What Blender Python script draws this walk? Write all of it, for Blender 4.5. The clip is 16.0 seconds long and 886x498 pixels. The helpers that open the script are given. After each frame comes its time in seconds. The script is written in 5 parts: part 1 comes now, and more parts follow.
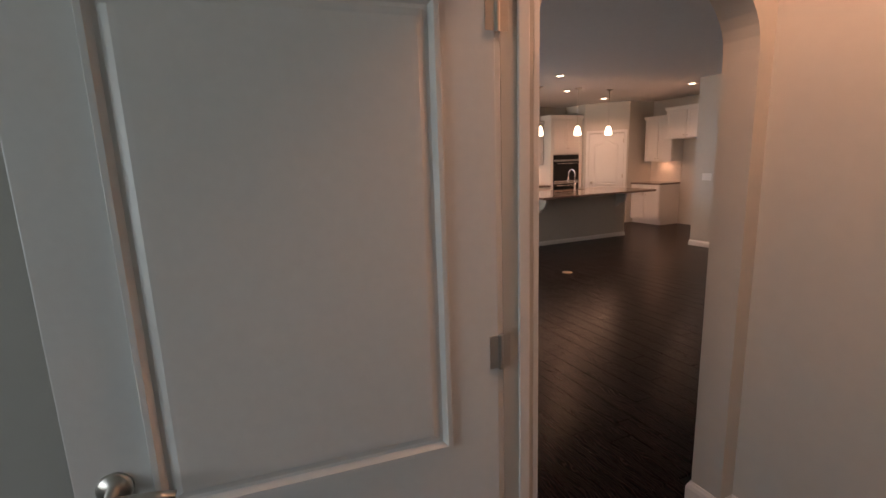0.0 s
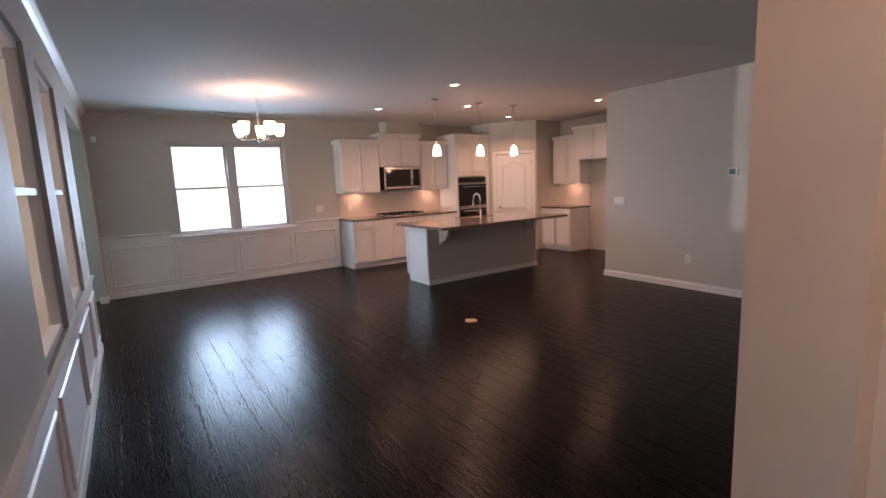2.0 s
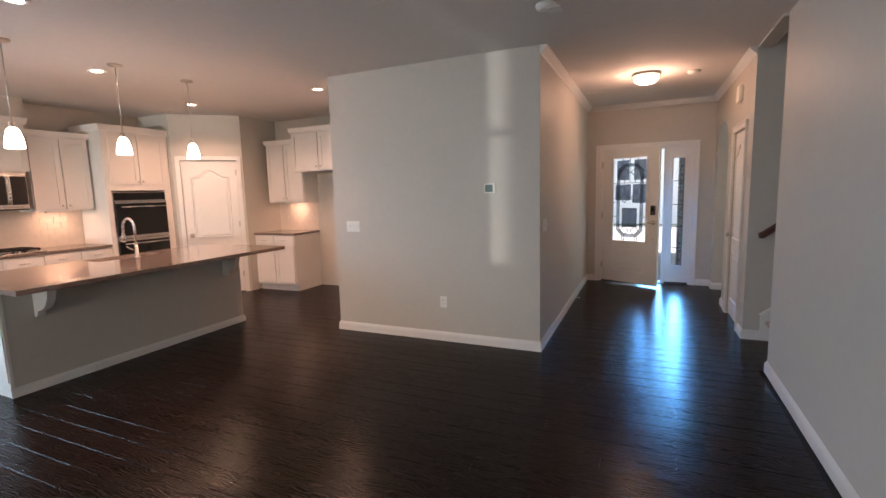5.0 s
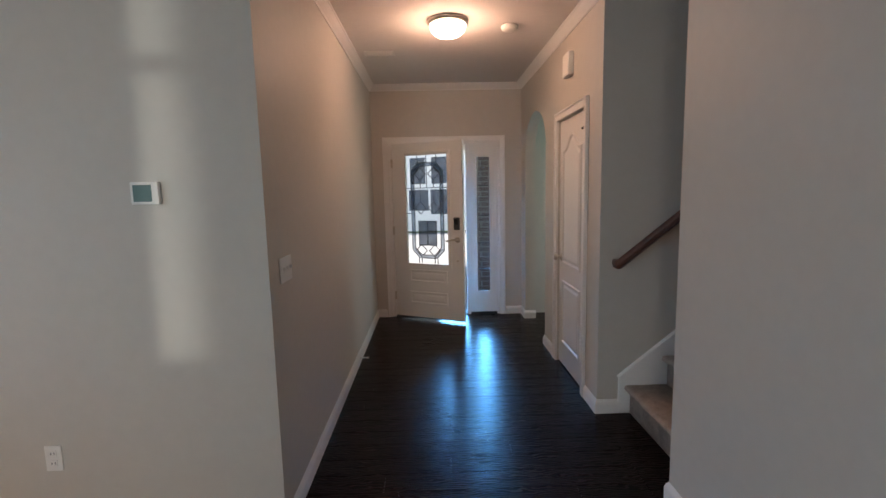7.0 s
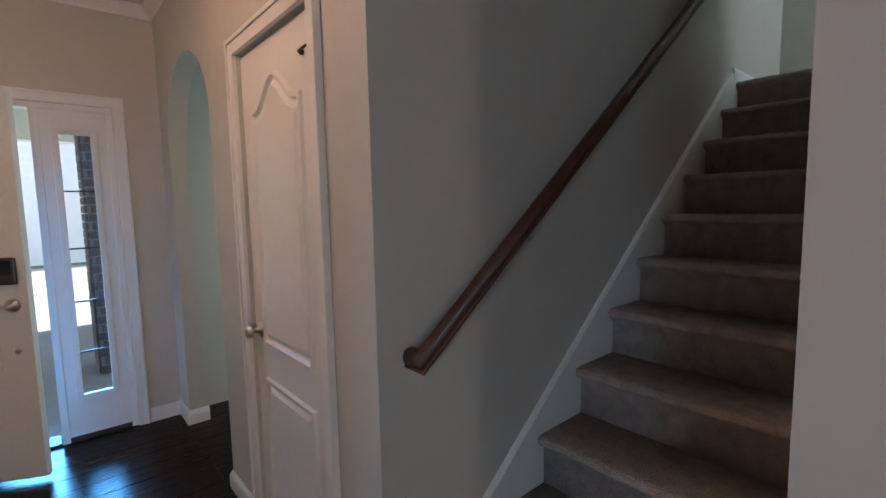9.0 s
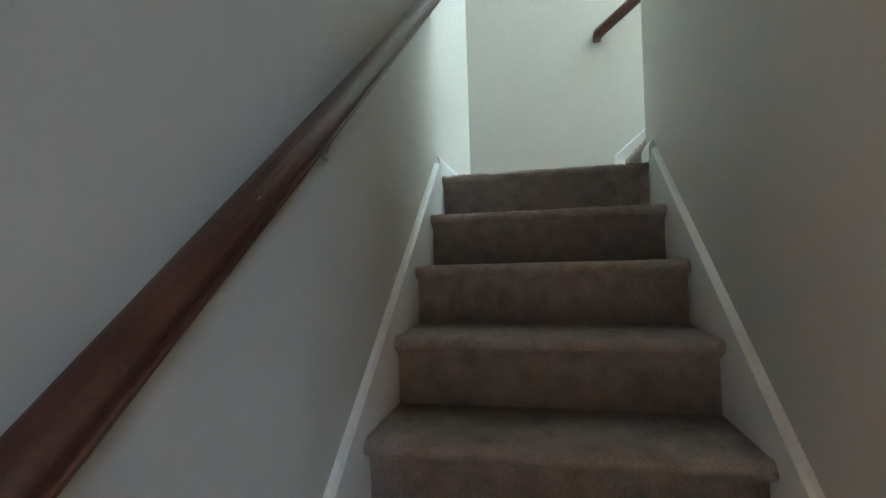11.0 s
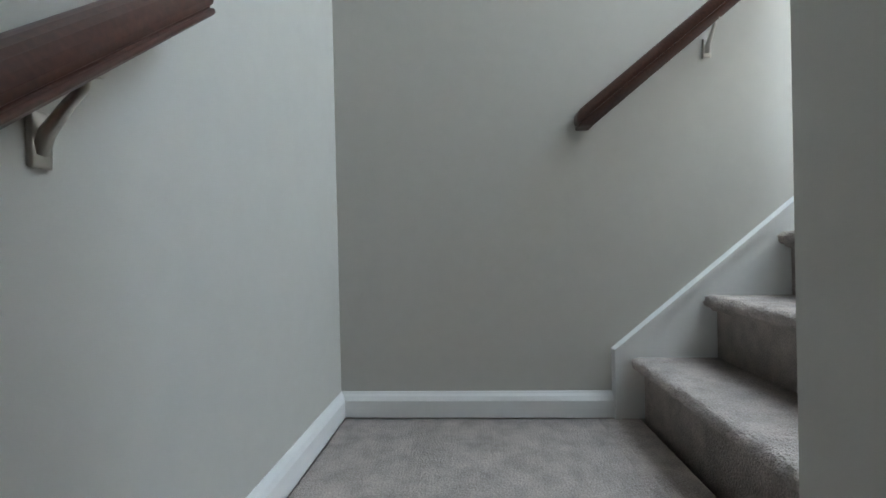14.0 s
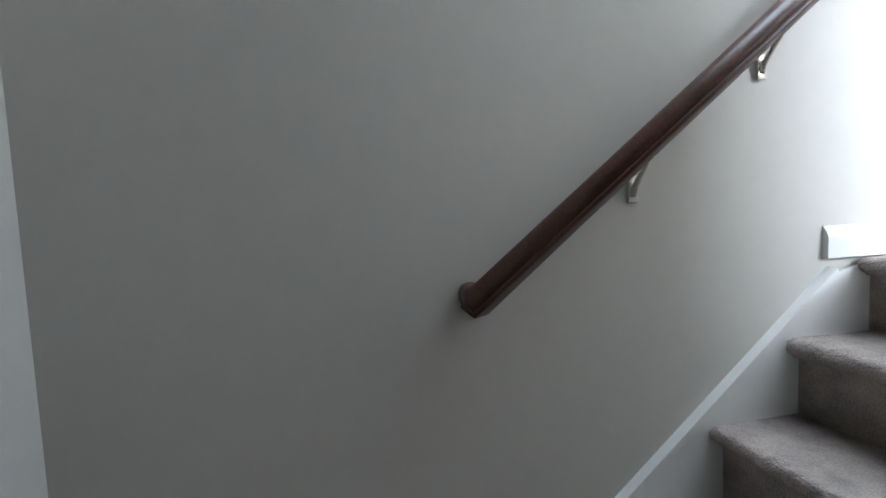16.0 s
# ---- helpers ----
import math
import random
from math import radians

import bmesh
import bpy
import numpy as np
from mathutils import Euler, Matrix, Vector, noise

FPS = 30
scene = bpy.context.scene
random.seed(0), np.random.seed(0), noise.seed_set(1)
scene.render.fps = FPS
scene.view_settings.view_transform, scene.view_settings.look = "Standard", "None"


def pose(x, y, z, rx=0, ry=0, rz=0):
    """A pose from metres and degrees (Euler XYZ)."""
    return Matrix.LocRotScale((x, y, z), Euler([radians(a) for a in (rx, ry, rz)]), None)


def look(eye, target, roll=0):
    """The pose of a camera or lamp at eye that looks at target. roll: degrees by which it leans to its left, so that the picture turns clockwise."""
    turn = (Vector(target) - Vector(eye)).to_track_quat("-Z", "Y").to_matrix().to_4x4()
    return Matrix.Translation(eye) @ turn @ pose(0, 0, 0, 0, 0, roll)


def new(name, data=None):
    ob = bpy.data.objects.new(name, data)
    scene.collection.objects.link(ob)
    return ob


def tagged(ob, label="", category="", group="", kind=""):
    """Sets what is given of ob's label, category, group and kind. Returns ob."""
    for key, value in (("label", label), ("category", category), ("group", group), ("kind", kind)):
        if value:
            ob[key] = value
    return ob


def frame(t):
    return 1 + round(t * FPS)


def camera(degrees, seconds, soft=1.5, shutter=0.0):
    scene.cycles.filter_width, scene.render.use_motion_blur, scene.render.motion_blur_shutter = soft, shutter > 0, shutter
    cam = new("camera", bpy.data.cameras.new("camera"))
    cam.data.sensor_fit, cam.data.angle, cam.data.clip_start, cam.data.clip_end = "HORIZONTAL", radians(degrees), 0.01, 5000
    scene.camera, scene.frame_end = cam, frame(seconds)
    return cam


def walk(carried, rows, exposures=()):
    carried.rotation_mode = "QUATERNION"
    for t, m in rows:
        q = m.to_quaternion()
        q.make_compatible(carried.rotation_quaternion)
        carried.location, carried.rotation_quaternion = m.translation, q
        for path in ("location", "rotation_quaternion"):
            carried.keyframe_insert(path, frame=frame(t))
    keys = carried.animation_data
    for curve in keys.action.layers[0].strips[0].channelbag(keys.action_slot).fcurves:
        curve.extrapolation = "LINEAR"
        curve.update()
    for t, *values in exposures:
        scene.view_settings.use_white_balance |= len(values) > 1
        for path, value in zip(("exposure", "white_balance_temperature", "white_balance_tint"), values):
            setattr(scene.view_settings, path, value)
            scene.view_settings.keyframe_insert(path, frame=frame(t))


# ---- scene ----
cam = camera(87.8, 16.0)
PATH = [
    (0, (0.486, -0.04, 1.545), (-1.304, 0.769, 1.171), -2.0),
    (0.5, (0.325, 0.207, 1.528), (-1.396, 1.16, 1.172), -1.9),
    (1, (0.033, 0.454, 1.512), (-1.647, 1.485, 1.169), -2.1),
    (1.5, (-0.223, 0.719, 1.513), (-1.876, 1.8, 1.197), -2.6),
    (2, (-0.451, 0.989, 1.547), (-2.086, 2.104, 1.254), -2.4),
    (2.5, (-0.698, 1.18, 1.519), (-2.323, 2.313, 1.25), -2.1),
    (3, (-0.959, 1.368, 1.526), (-2.528, 2.581, 1.268), -1.9),
    (3.5, (-1.247, 1.605, 1.52), (-2.678, 2.978, 1.263), -1.8),
    (4, (-1.442, 1.993, 1.5), (-2.7, 3.527, 1.252), -1.8),
    (4.5, (-1.595, 2.41, 1.508), (-2.622, 4.108, 1.257), -1.7),
    (7, (-1.914, 5.097, 1.495), (-1.867, 7.081, 1.248), -1.3),
    (7.5, (-1.853, 5.656, 1.484), (-1.508, 7.611, 1.238), -1.3),
    (8, (-1.763, 6.143, 1.458), (-1.109, 8.019, 1.229), -1.3),
    (8.2, (-1.727, 6.326, 1.471), (-0.932, 8.145, 1.226), -1.1),
    (8.5, (-1.649, 6.545, 1.46), (-0.643, 8.258, 1.238), -1.4),
    (9, (-1.483, 6.985, 1.442), (-0.179, 8.488, 1.243), -1.1),
    (9.2, (-1.377, 7.088, 1.455), (0.035, 8.491, 1.261), -1.5),
    (10.2, (-0.78, 7.5, 1.60), (1.06, 8.20, 1.56), -1.6),
    (11.5, (0.116, 7.57, 1.942), (2.085, 7.921, 1.992), -1.6),
    (12, (0.367, 7.488, 2.114), (2.344, 7.782, 2.188), -1.3),
    (12.5, (0.577, 7.574, 2.265), (2.56, 7.815, 2.349), -1.1),
    (13, (0.81, 7.524, 2.371), (2.796, 7.745, 2.459), -0.8),
    (13.5, (1.013, 7.547, 2.529), (3.004, 7.734, 2.577), -0.8),
    (14, (1.235, 7.554, 2.707), (3.231, 7.678, 2.697), -1.3),
    (14.5, (1.381, 7.513, 2.916), (3.378, 7.6, 2.863), -1.6),
    (15, (1.489, 7.564, 3.049), (3.487, 7.649, 3.01), -1.9),
    (15.5, (1.654, 7.55, 3.11), (3.647, 7.403, 3.039), -1.7),
    (16, (1.805, 7.451, 3.275), (3.754, 7.025, 3.127), -2.4),
]
walk(cam, [(t, look(eye, target, roll)) for t, eye, target, roll in PATH], exposures=[(0.0, 0.85, 8200, 24), (1.2, 0.85, 7900, 26), (1.5, 0.9, 7350, 28), (2.0, 1.05, 7250, 25), (3.0, 1.65, 6850, 16), (3.5, 1.7, 6850, 15), (4.5, 1.75, 7000, 15), (7.0, 1.45, 6900, 11), (8.2, 1.45, 6850, 11), (9.0, 1.5, 6500, 10), (9.3, 1.7, 6600, 11), (11.3, 3.05, 6250, 0), (13.0, 2.4, 6250, 9), (14.5, 1.7, 6330, 18), (16.0, 1.2, 6330, 20)])

# ---------------- light ----------------
world = bpy.data.worlds.new("sky")
scene.world = world
world.use_nodes = True
wn = world.node_tree
sky = wn.nodes.new("ShaderNodeTexSky")
sky.sky_type = "NISHITA"
sky.sun_disc = False
sky.sun_elevation, sky.sun_rotation = radians(48), radians(110)
wn.links.new(sky.outputs[0], wn.nodes["Background"].inputs[0])
wn.nodes["Background"].inputs[1].default_value = 0.14


def lamp(name, kind, m, power, colour, **more):
    data = bpy.data.lights.new(name, kind)
    data.energy, data.color = power, colour
    if kind == "AREA":
        data.shape = more.get("shape", "RECTANGLE")
        data.size, data.size_y = more.get("sx", 0.1), more.get("sy", more.get("sx", 0.1))
        data.spread = radians(more.get("spread", 180))
    elif kind == "SUN":
        data.angle = radians(more["angle"])
    else:
        data.shadow_soft_size = more.get("soft", 0.03)
    ob = new(name, data)
    ob.matrix_world = m
    return ob


WARM = (1.0, 0.57, 0.40)
COOL = (0.72, 0.86, 1.0)
lamp("sun", "SUN", look((6, 4, 9), (0, 0.9, 0)), 5.0, (1, 0.95, 0.88), angle=0.5)
# daylight through the openings
lamp("window_light", "AREA", look((-8.95, 2.51, 1.6), (-5, 2.4, 0.2)), 50, (0.42, 0.70, 1.0), sx=1.6, sy=1.35, spread=150)
lamp("door_light", "AREA", look((-1.45, 11.1, 1.0), (-1.5, 8, -0.1)), 5.5, (0.10, 0.42, 1.0), sx=0.72, sy=1.7, spread=38)
lamp("study_light", "AREA", look((0.9, 10.3, 1.5), (-0.9, 9.9, 1.2)), 5, (0.6, 0.9, 1.0), sx=1.0, sy=1.3)
lamp("porch_room_light", "AREA", look((-7.3, -2.3, 1.5), (-7.3, 0, 1.3)), 11, (0.6, 0.9, 1.0), sx=2.0, sy=1.4)
lamp("bedroom_light", "AREA", look((0.6, -3.3, 1.4), (0, 0, 1.0)), 16, (0.55, 0.80, 1.0), sx=1.5, sy=1.4)
lamp("upstairs_light", "AREA", look((-0.3, 4.55, 4.5), (2.75, 5.5, 3.9)), 92, (0.72, 0.87, 0.95), sx=1.3, sy=1.3)
# added overhead fill for the stairwell; no fixture or opening stands here
lamp("stairwell_fill", "AREA", look((2.34, 5.3, 5.5), (2.36, 5.7, 0)), 25, (0.66, 0.86, 0.98), sx=0.75, sy=2.2)
# added fill inside the back room, brightens the thermostat wall through the windows
lamp("south_window_fill", "AREA", look((-4.1, -2.2, 1.7), (-4.0, 3, 0.5)), 30, (1.0, 0.95, 0.88), sx=2.2, sy=1.4, spread=125)

# spot added for the unseen low source of the thermostat wall's light patch
lamp("wall_patch_spot", "SPOT", look((-5.46, -11.4, 0.78), (-2.95, 7, 1.7)), 950, (0.95, 1.0, 0.97), soft=0.08)

# ---------------- materials ----------------


def material(name, colour, rough=0.5, metal=0.0, vary=0.06, scale=3.0, bump=0.0, bump_scale=200.0, emit=0.0, emit_colour=None, coat=0.0, transmission=0.0, stretch=None, spec=0.5, relief=0.004):
    m = bpy.data.materials.new(name)
    m.use_nodes = True
    t = m.node_tree
    b = t.nodes["Principled BSDF"]
    b.inputs["Base Color"].default_value = (*colour, 1)
    b.inputs["Roughness"].default_value = rough
    b.inputs["Metallic"].default_value = metal
    b.inputs["Coat Weight"].default_value = coat
    b.inputs["Specular IOR Level"].default_value = spec
    b.inputs["Transmission Weight"].default_value = transmission
    co = t.nodes.new("ShaderNodeTexCoord")
    src = co.outputs["Object"]
    if stretch:
        mp = t.nodes.new("ShaderNodeMapping")
        mp.inputs["Scale"].default_value = stretch
        t.links.new(src, mp.inputs[0])
        src = mp.outputs[0]
    if vary:
        n1, n2 = t.nodes.new("ShaderNodeTexNoise"), t.nodes.new("ShaderNodeTexNoise")
        n1.inputs["Scale"].default_value, n2.inputs["Scale"].default_value = scale, scale * 14
        n1.inputs["Detail"].default_value = 4
        add = t.nodes.new("ShaderNodeMath")
        add.operation = "ADD"
        ramp = t.nodes.new("ShaderNodeMapRange")
        ramp.inputs["From Min"].default_value, ramp.inputs["From Max"].default_value = 0.6, 1.4
        ramp.inputs["To Min"].default_value, ramp.inputs["To Max"].default_value = 1 - vary, 1 + vary
        mix = t.nodes.new("ShaderNodeVectorMath")
        mix.operation = "SCALE"
        mix.inputs[0].default_value = colour
        t.links.new(src, n1.inputs[0])
        t.links.new(src, n2.inputs[0])
        t.links.new(n1.outputs["Fac"], add.inputs[0])
        t.links.new(n2.outputs["Fac"], add.inputs[1])
        t.links.new(add.outputs[0], ramp.inputs[0])
        t.links.new(ramp.outputs[0], mix.inputs["Scale"])
        t.links.new(mix.outputs[0], b.inputs["Base Color"])
        r2 = t.nodes.new("ShaderNodeMapRange")
        r2.inputs["To Min"].default_value, r2.inputs["To Max"].default_value = max(rough - 0.07, 0.02), min(rough + 0.07, 1)
        t.links.new(n1.outputs["Fac"], r2.inputs[0])
        t.links.new(r2.outputs[0], b.inputs["Roughness"])
    if bump:
        n3, bp = t.nodes.new("ShaderNodeTexNoise"), t.nodes.new("ShaderNodeBump")
        n3.inputs["Scale"].default_value, n3.inputs["Detail"].default_value = bump_scale, 3
        bp.inputs["Strength"].default_value, bp.inputs["Distance"].default_value = bump, relief
        t.links.new(src, n3.inputs[0])
        t.links.new(n3.outputs["Fac"], bp.inputs["Height"])
        t.links.new(bp.outputs[0], b.inputs["Normal"])
    if emit:
        b.inputs["Emission Color"].default_value = (*(emit_colour or colour), 1)
        b.inputs["Emission Strength"].default_value = emit
    return m


def plank_material(name, dark, light, rough):
    m = bpy.data.materials.new(name)
    m.use_nodes = True
    t = m.node_tree
    b = t.nodes["Principled BSDF"]
    co, info, mp = t.nodes.new("ShaderNodeTexCoord"), t.nodes.new("ShaderNodeObjectInfo"), t.nodes.new("ShaderNodeMapping")
    off = t.nodes.new("ShaderNodeVectorMath")
    off.operation = "MULTIPLY_ADD"
    off.inputs[1].default_value = (37, 53, 11)
    t.links.new(info.outputs["Random"], off.inputs[0])
    t.links.new(co.outputs["Object"], off.inputs[2])
    mp.inputs["Scale"].default_value = (1.6, 16, 16)
    t.links.new(off.outputs[0], mp.inputs[0])
    fine = t.nodes.new("ShaderNodeTexNoise")
    fine.inputs["Scale"].default_value, fine.inputs["Detail"].default_value, fine.inputs["Distortion"].default_value = 2.0, 8, 1.6
    t.links.new(mp.outputs[0], fine.inputs[0])
    # cathedral figure: distorted bands drawn out along the board
    long = t.nodes.new("ShaderNodeMapping")
    long.inputs["Scale"].default_value = (0.42, 1.0, 1.0)
    t.links.new(off.outputs[0], long.inputs[0])
    bands = t.nodes.new("ShaderNodeTexWave")
    bands.bands_direction = "Y"
    bands.inputs["Scale"].default_value, bands.inputs["Distortion"].default_value = 19.0, 15.0
    bands.inputs["Detail"].default_value, bands.inputs["Detail Scale"].default_value = 2.0, 0.8
    t.links.new(long.outputs[0], bands.inputs[0])
    wave = t.nodes.new("ShaderNodeMix")
    wave.inputs["Factor"].default_value = 0.5
    t.links.new(fine.outputs["Fac"], wave.inputs["A"])
    t.links.new(bands.outputs["Fac"], wave.inputs["B"])
    ramp = t.nodes.new("ShaderNodeValToRGB")
    ramp.color_ramp.elements[0].color, ramp.color_ramp.elements[1].color = (*dark, 1), (*light, 1)
    ramp.color_ramp.elements[0].position, ramp.color_ramp.elements[1].position = 0.25, 0.75
    t.links.new(wave.outputs["Result"], ramp.inputs[0])
    tone = t.nodes.new("ShaderNodeMapRange")
    tone.inputs["To Min"].default_value, tone.inputs["To Max"].default_value = 0.75, 1.25
    t.links.new(info.outputs["Random"], tone.inputs[0])
    mul = t.nodes.new("ShaderNodeVectorMath")
    mul.operation = "SCALE"
    t.links.new(ramp.outputs[0], mul.inputs[0])
    t.links.new(tone.outputs[0], mul.inputs["Scale"])
    t.links.new(mul.outputs[0], b.inputs["Base Color"])
    rr = t.nodes.new("ShaderNodeMapRange")
    rr.inputs["To Min"].default_value, rr.inputs["To Max"].default_value = rough - 0.06, rough + 0.1
    t.links.new(wave.outputs["Result"], rr.inputs[0])
    t.links.new(rr.outputs[0], b.inputs["Roughness"])
    b.inputs["Specular IOR Level"].default_value = 0.10
    bp = t.nodes.new("ShaderNodeBump")
    bp.inputs["Strength"].default_value, bp.inputs["Distance"].default_value = 0.6, 0.0010
    t.links.new(wave.outputs["Result"], bp.inputs["Height"])
    t.links.new(bp.outputs[0], b.inputs["Normal"])
    return m


WALL = material("greige_wall_paint", (0.555, 0.528, 0.480), 0.55, vary=0.03, scale=1.3, bump=0.06, bump_scale=260)
CEIL = material("ceiling_paint", (0.72, 0.70, 0.68), 0.85, vary=0.03, scale=1.0, bump=0.08, bump_scale=180)
TRIM = material("white_trim_paint", (0.78, 0.77, 0.75), 0.32, vary=0.02, scale=4, bump=0.02, bump_scale=120)
DOORW = material("white_door_paint", (0.76, 0.75, 0.73), 0.38, vary=0.03, scale=3, bump=0.05, bump_scale=140)
CAB = material("white_cabinet_lacquer", (0.78, 0.76, 0.73), 0.35, vary=0.03, scale=3, bump=0.02, bump_scale=90)
GROOVE = material("dark_joint", (0.012, 0.009, 0.008), 0.8, vary=0.1)
WOODF = plank_material("espresso_oak", (0.006, 0.0035, 0.003), (0.020, 0.011, 0.009), 0.23)
RAIL = material("walnut_stained_rail", (0.085, 0.030, 0.019), 0.40, vary=0.5, scale=9, bump=0.12, bump_scale=60)
CARPET = material("beige_loop_carpet", (0.47, 0.405, 0.365), 0.95, vary=0.36, scale=18, bump=1.0, bump_scale=190, spec=0.1, relief=0.009)
GRANITE = material("speckled_granite", (0.17, 0.13, 0.11), 0.14, vary=0.6, scale=22, coat=0.3)
TILE = material("cream_wall_tile", (0.66, 0.60, 0.53), 0.22, vary=0.06, scale=6)
GROUT = material("grout", (0.60, 0.55, 0.485), 0.9, vary=0.08, scale=20)
STEEL = material("stainless_steel", (0.55, 0.53, 0.51), 0.26, metal=1, vary=0.05, scale=6, stretch=(1, 1, 40))
NICKEL = material("satin_nickel", (0.58, 0.54, 0.49), 0.30, metal=1, vary=0.05, scale=20)
BLACK = material("black_glass", (0.006, 0.006, 0.007), 0.06, vary=0)
DIMGLASS = material("far_window_glass", (0.10, 0.115, 0.13), 0.2, vary=0.1, scale=2)
IRON = material("black_cast_iron", (0.018, 0.018, 0.02), 0.65, vary=0.2, scale=30, spec=0.2)
PLATE = material("white_plastic", (0.80, 0.79, 0.76), 0.4, vary=0.02, scale=10)
DARKPL = material("dark_plastic", (0.03, 0.03, 0.032), 0.45, vary=0.1, scale=20)
SCREEN = material("grey_green_display", (0.10, 0.17, 0.17), 0.2, vary=0.04, scale=9)
VINYL = material("white_vinyl_frame", (0.55, 0.53, 0.53), 0.4, vary=0.03, scale=5)
LEAD = material("lead_came", (0.06, 0.06, 0.065), 0.5, metal=0.6, vary=0.1, scale=30)
BRASS = material("brushed_floor_cover", (0.62, 0.46, 0.30), 0.35, metal=0.7, vary=0.1, scale=20)
SHADE = material("lit_frosted_glass", (0.9, 0.85, 0.8), 0.4, vary=0, emit=4.2, emit_colour=(1, 0.76, 0.58))
BULB = material("lit_lamp_disc", (0.9, 0.9, 0.9), 0.4, vary=0, emit=6, emit_colour=(1, 0.80, 0.62))
BRICK = material("red_brick", (0.13, 0.10, 0.095), 0.85, vary=0.3, scale=14, bump=0.5, bump_scale=60)
CONC = material("porch_concrete", (0.26, 0.26, 0.26), 0.85, vary=0.12, scale=4, bump=0.3, bump_scale=90)
GRASS = material("lawn", (0.07, 0.12, 0.03), 0.95, vary=0.4, scale=6, bump=0.8, bump_scale=50)
SIDING = material("pale_siding", (0.80, 0.80, 0.79), 0.7, vary=0.06, scale=4)
ROOF = material("grey_shingle", (0.08, 0.075, 0.07), 0.9, vary=0.3, scale=9)
GLASS = bpy.data.materials.new("clear_glass")
GLASS.use_nodes = True
gt = GLASS.node_tree
gm, ga, gb = gt.nodes.new("ShaderNodeMixShader"), gt.nodes.new("ShaderNodeBsdfTransparent"), gt.nodes.new("ShaderNodeBsdfGlossy")
gb.inputs["Roughness"].default_value = 0.02
gm.inputs[0].default_value = 0.06
gt.links.new(ga.outputs[0], gm.inputs[1])
gt.links.new(gb.outputs[0], gm.inputs[2])
gt.links.new(gm.outputs[0], gt.nodes["Material Output"].inputs[0])

TINT = bpy.data.materials.new("smoky_seeded_glass")
TINT.use_nodes = True
tt = TINT.node_tree
tm, ta, tb = tt.nodes.new("ShaderNodeMixShader"), tt.nodes.new("ShaderNodeBsdfTransparent"), tt.nodes.new("ShaderNodeBsdfGlossy")
tn, tr = tt.nodes.new("ShaderNodeTexNoise"), tt.nodes.new("ShaderNodeValToRGB")
tn.inputs["Scale"].default_value = 60
tr.color_ramp.elements[0].color, tr.color_ramp.elements[1].color = (0.20, 0.22, 0.25, 1), (0.60, 0.65, 0.72, 1)
tr.color_ramp.elements[0].position, tr.color_ramp.elements[1].position = 0.4, 0.62
tb.inputs["Roughness"].default_value = 0.12
tm.inputs[0].default_value = 0.06
tt.links.new(tn.outputs["Fac"], tr.inputs[0])
tt.links.new(tr.outputs[0], ta.inputs[0])
tt.links.new(ta.outputs[0], tm.inputs[1])
tt.links.new(tb.outputs[0], tm.inputs[2])
tt.links.new(tm.outputs[0], tt.nodes["Material Output"].inputs[0])

# ---------------- mesh helpers ----------------


def finish(name, bm, mat, parent=None, base=(0, 0, 0), smooth=False):
    bmesh.ops.recalc_face_normals(bm, faces=bm.faces)
    me = bpy.data.meshes.new(name)
    bm.to_mesh(me)
    bm.free()
    me.materials.append(mat)
    if smooth:
        me.polygons.foreach_set("use_smooth", [True] * len(me.polygons))
    ob = new(name, me)
    if parent is not None:
        ob.parent = parent
        ob.matrix_parent_inverse = Matrix.Translation([-c for c in base])
    return ob


def add_box(bm, b, bevel=0.0, m=None):
    x0, y0, z0, x1, y1, z1 = b
    vs = [bm.verts.new(p) for p in ((x0, y0, z0), (x1, y0, z0), (x1, y1, z0), (x0, y1, z0), (x0, y0, z1), (x1, y0, z1), (x1, y1, z1), (x0, y1, z1))]
    fs = [bm.faces.new([vs[i] for i in f]) for f in ((0, 3, 2, 1), (4, 5, 6, 7), (0, 1, 5, 4), (1, 2, 6, 5), (2, 3, 7, 6), (3, 0, 4, 7))]
    if m is not None:
        bmesh.ops.transform(bm, matrix=m, verts=vs)
    if bevel:
        edges = list({e for f in fs for e in f.edges})
        bmesh.ops.bevel(bm, geom=edges, offset=bevel, segments=2, affect="EDGES", profile=0.6)


def boxes(name, bs, mat, parent=None, base=(0, 0, 0), bevel=0.0, m=None):
    bm = bmesh.new()
    for b in bs:
        add_box(bm, b, bevel, m)
    return finish(name, bm, mat, parent, base)


def thing(name, loc, label, category, group=""):
    e = new(name)
    e.location = loc
    e.empty_display_size = 0.1
    return tagged(e, label, category, group)


def frame_of(d, up=Vector((0, 0, 1))):
    d = Vector(d).normalized()
    s = d.cross(up)
    s = Vector((1, 0, 0)) if s.length < 1e-4 else s.normalized()
    return s, s.cross(d).normalized(), d


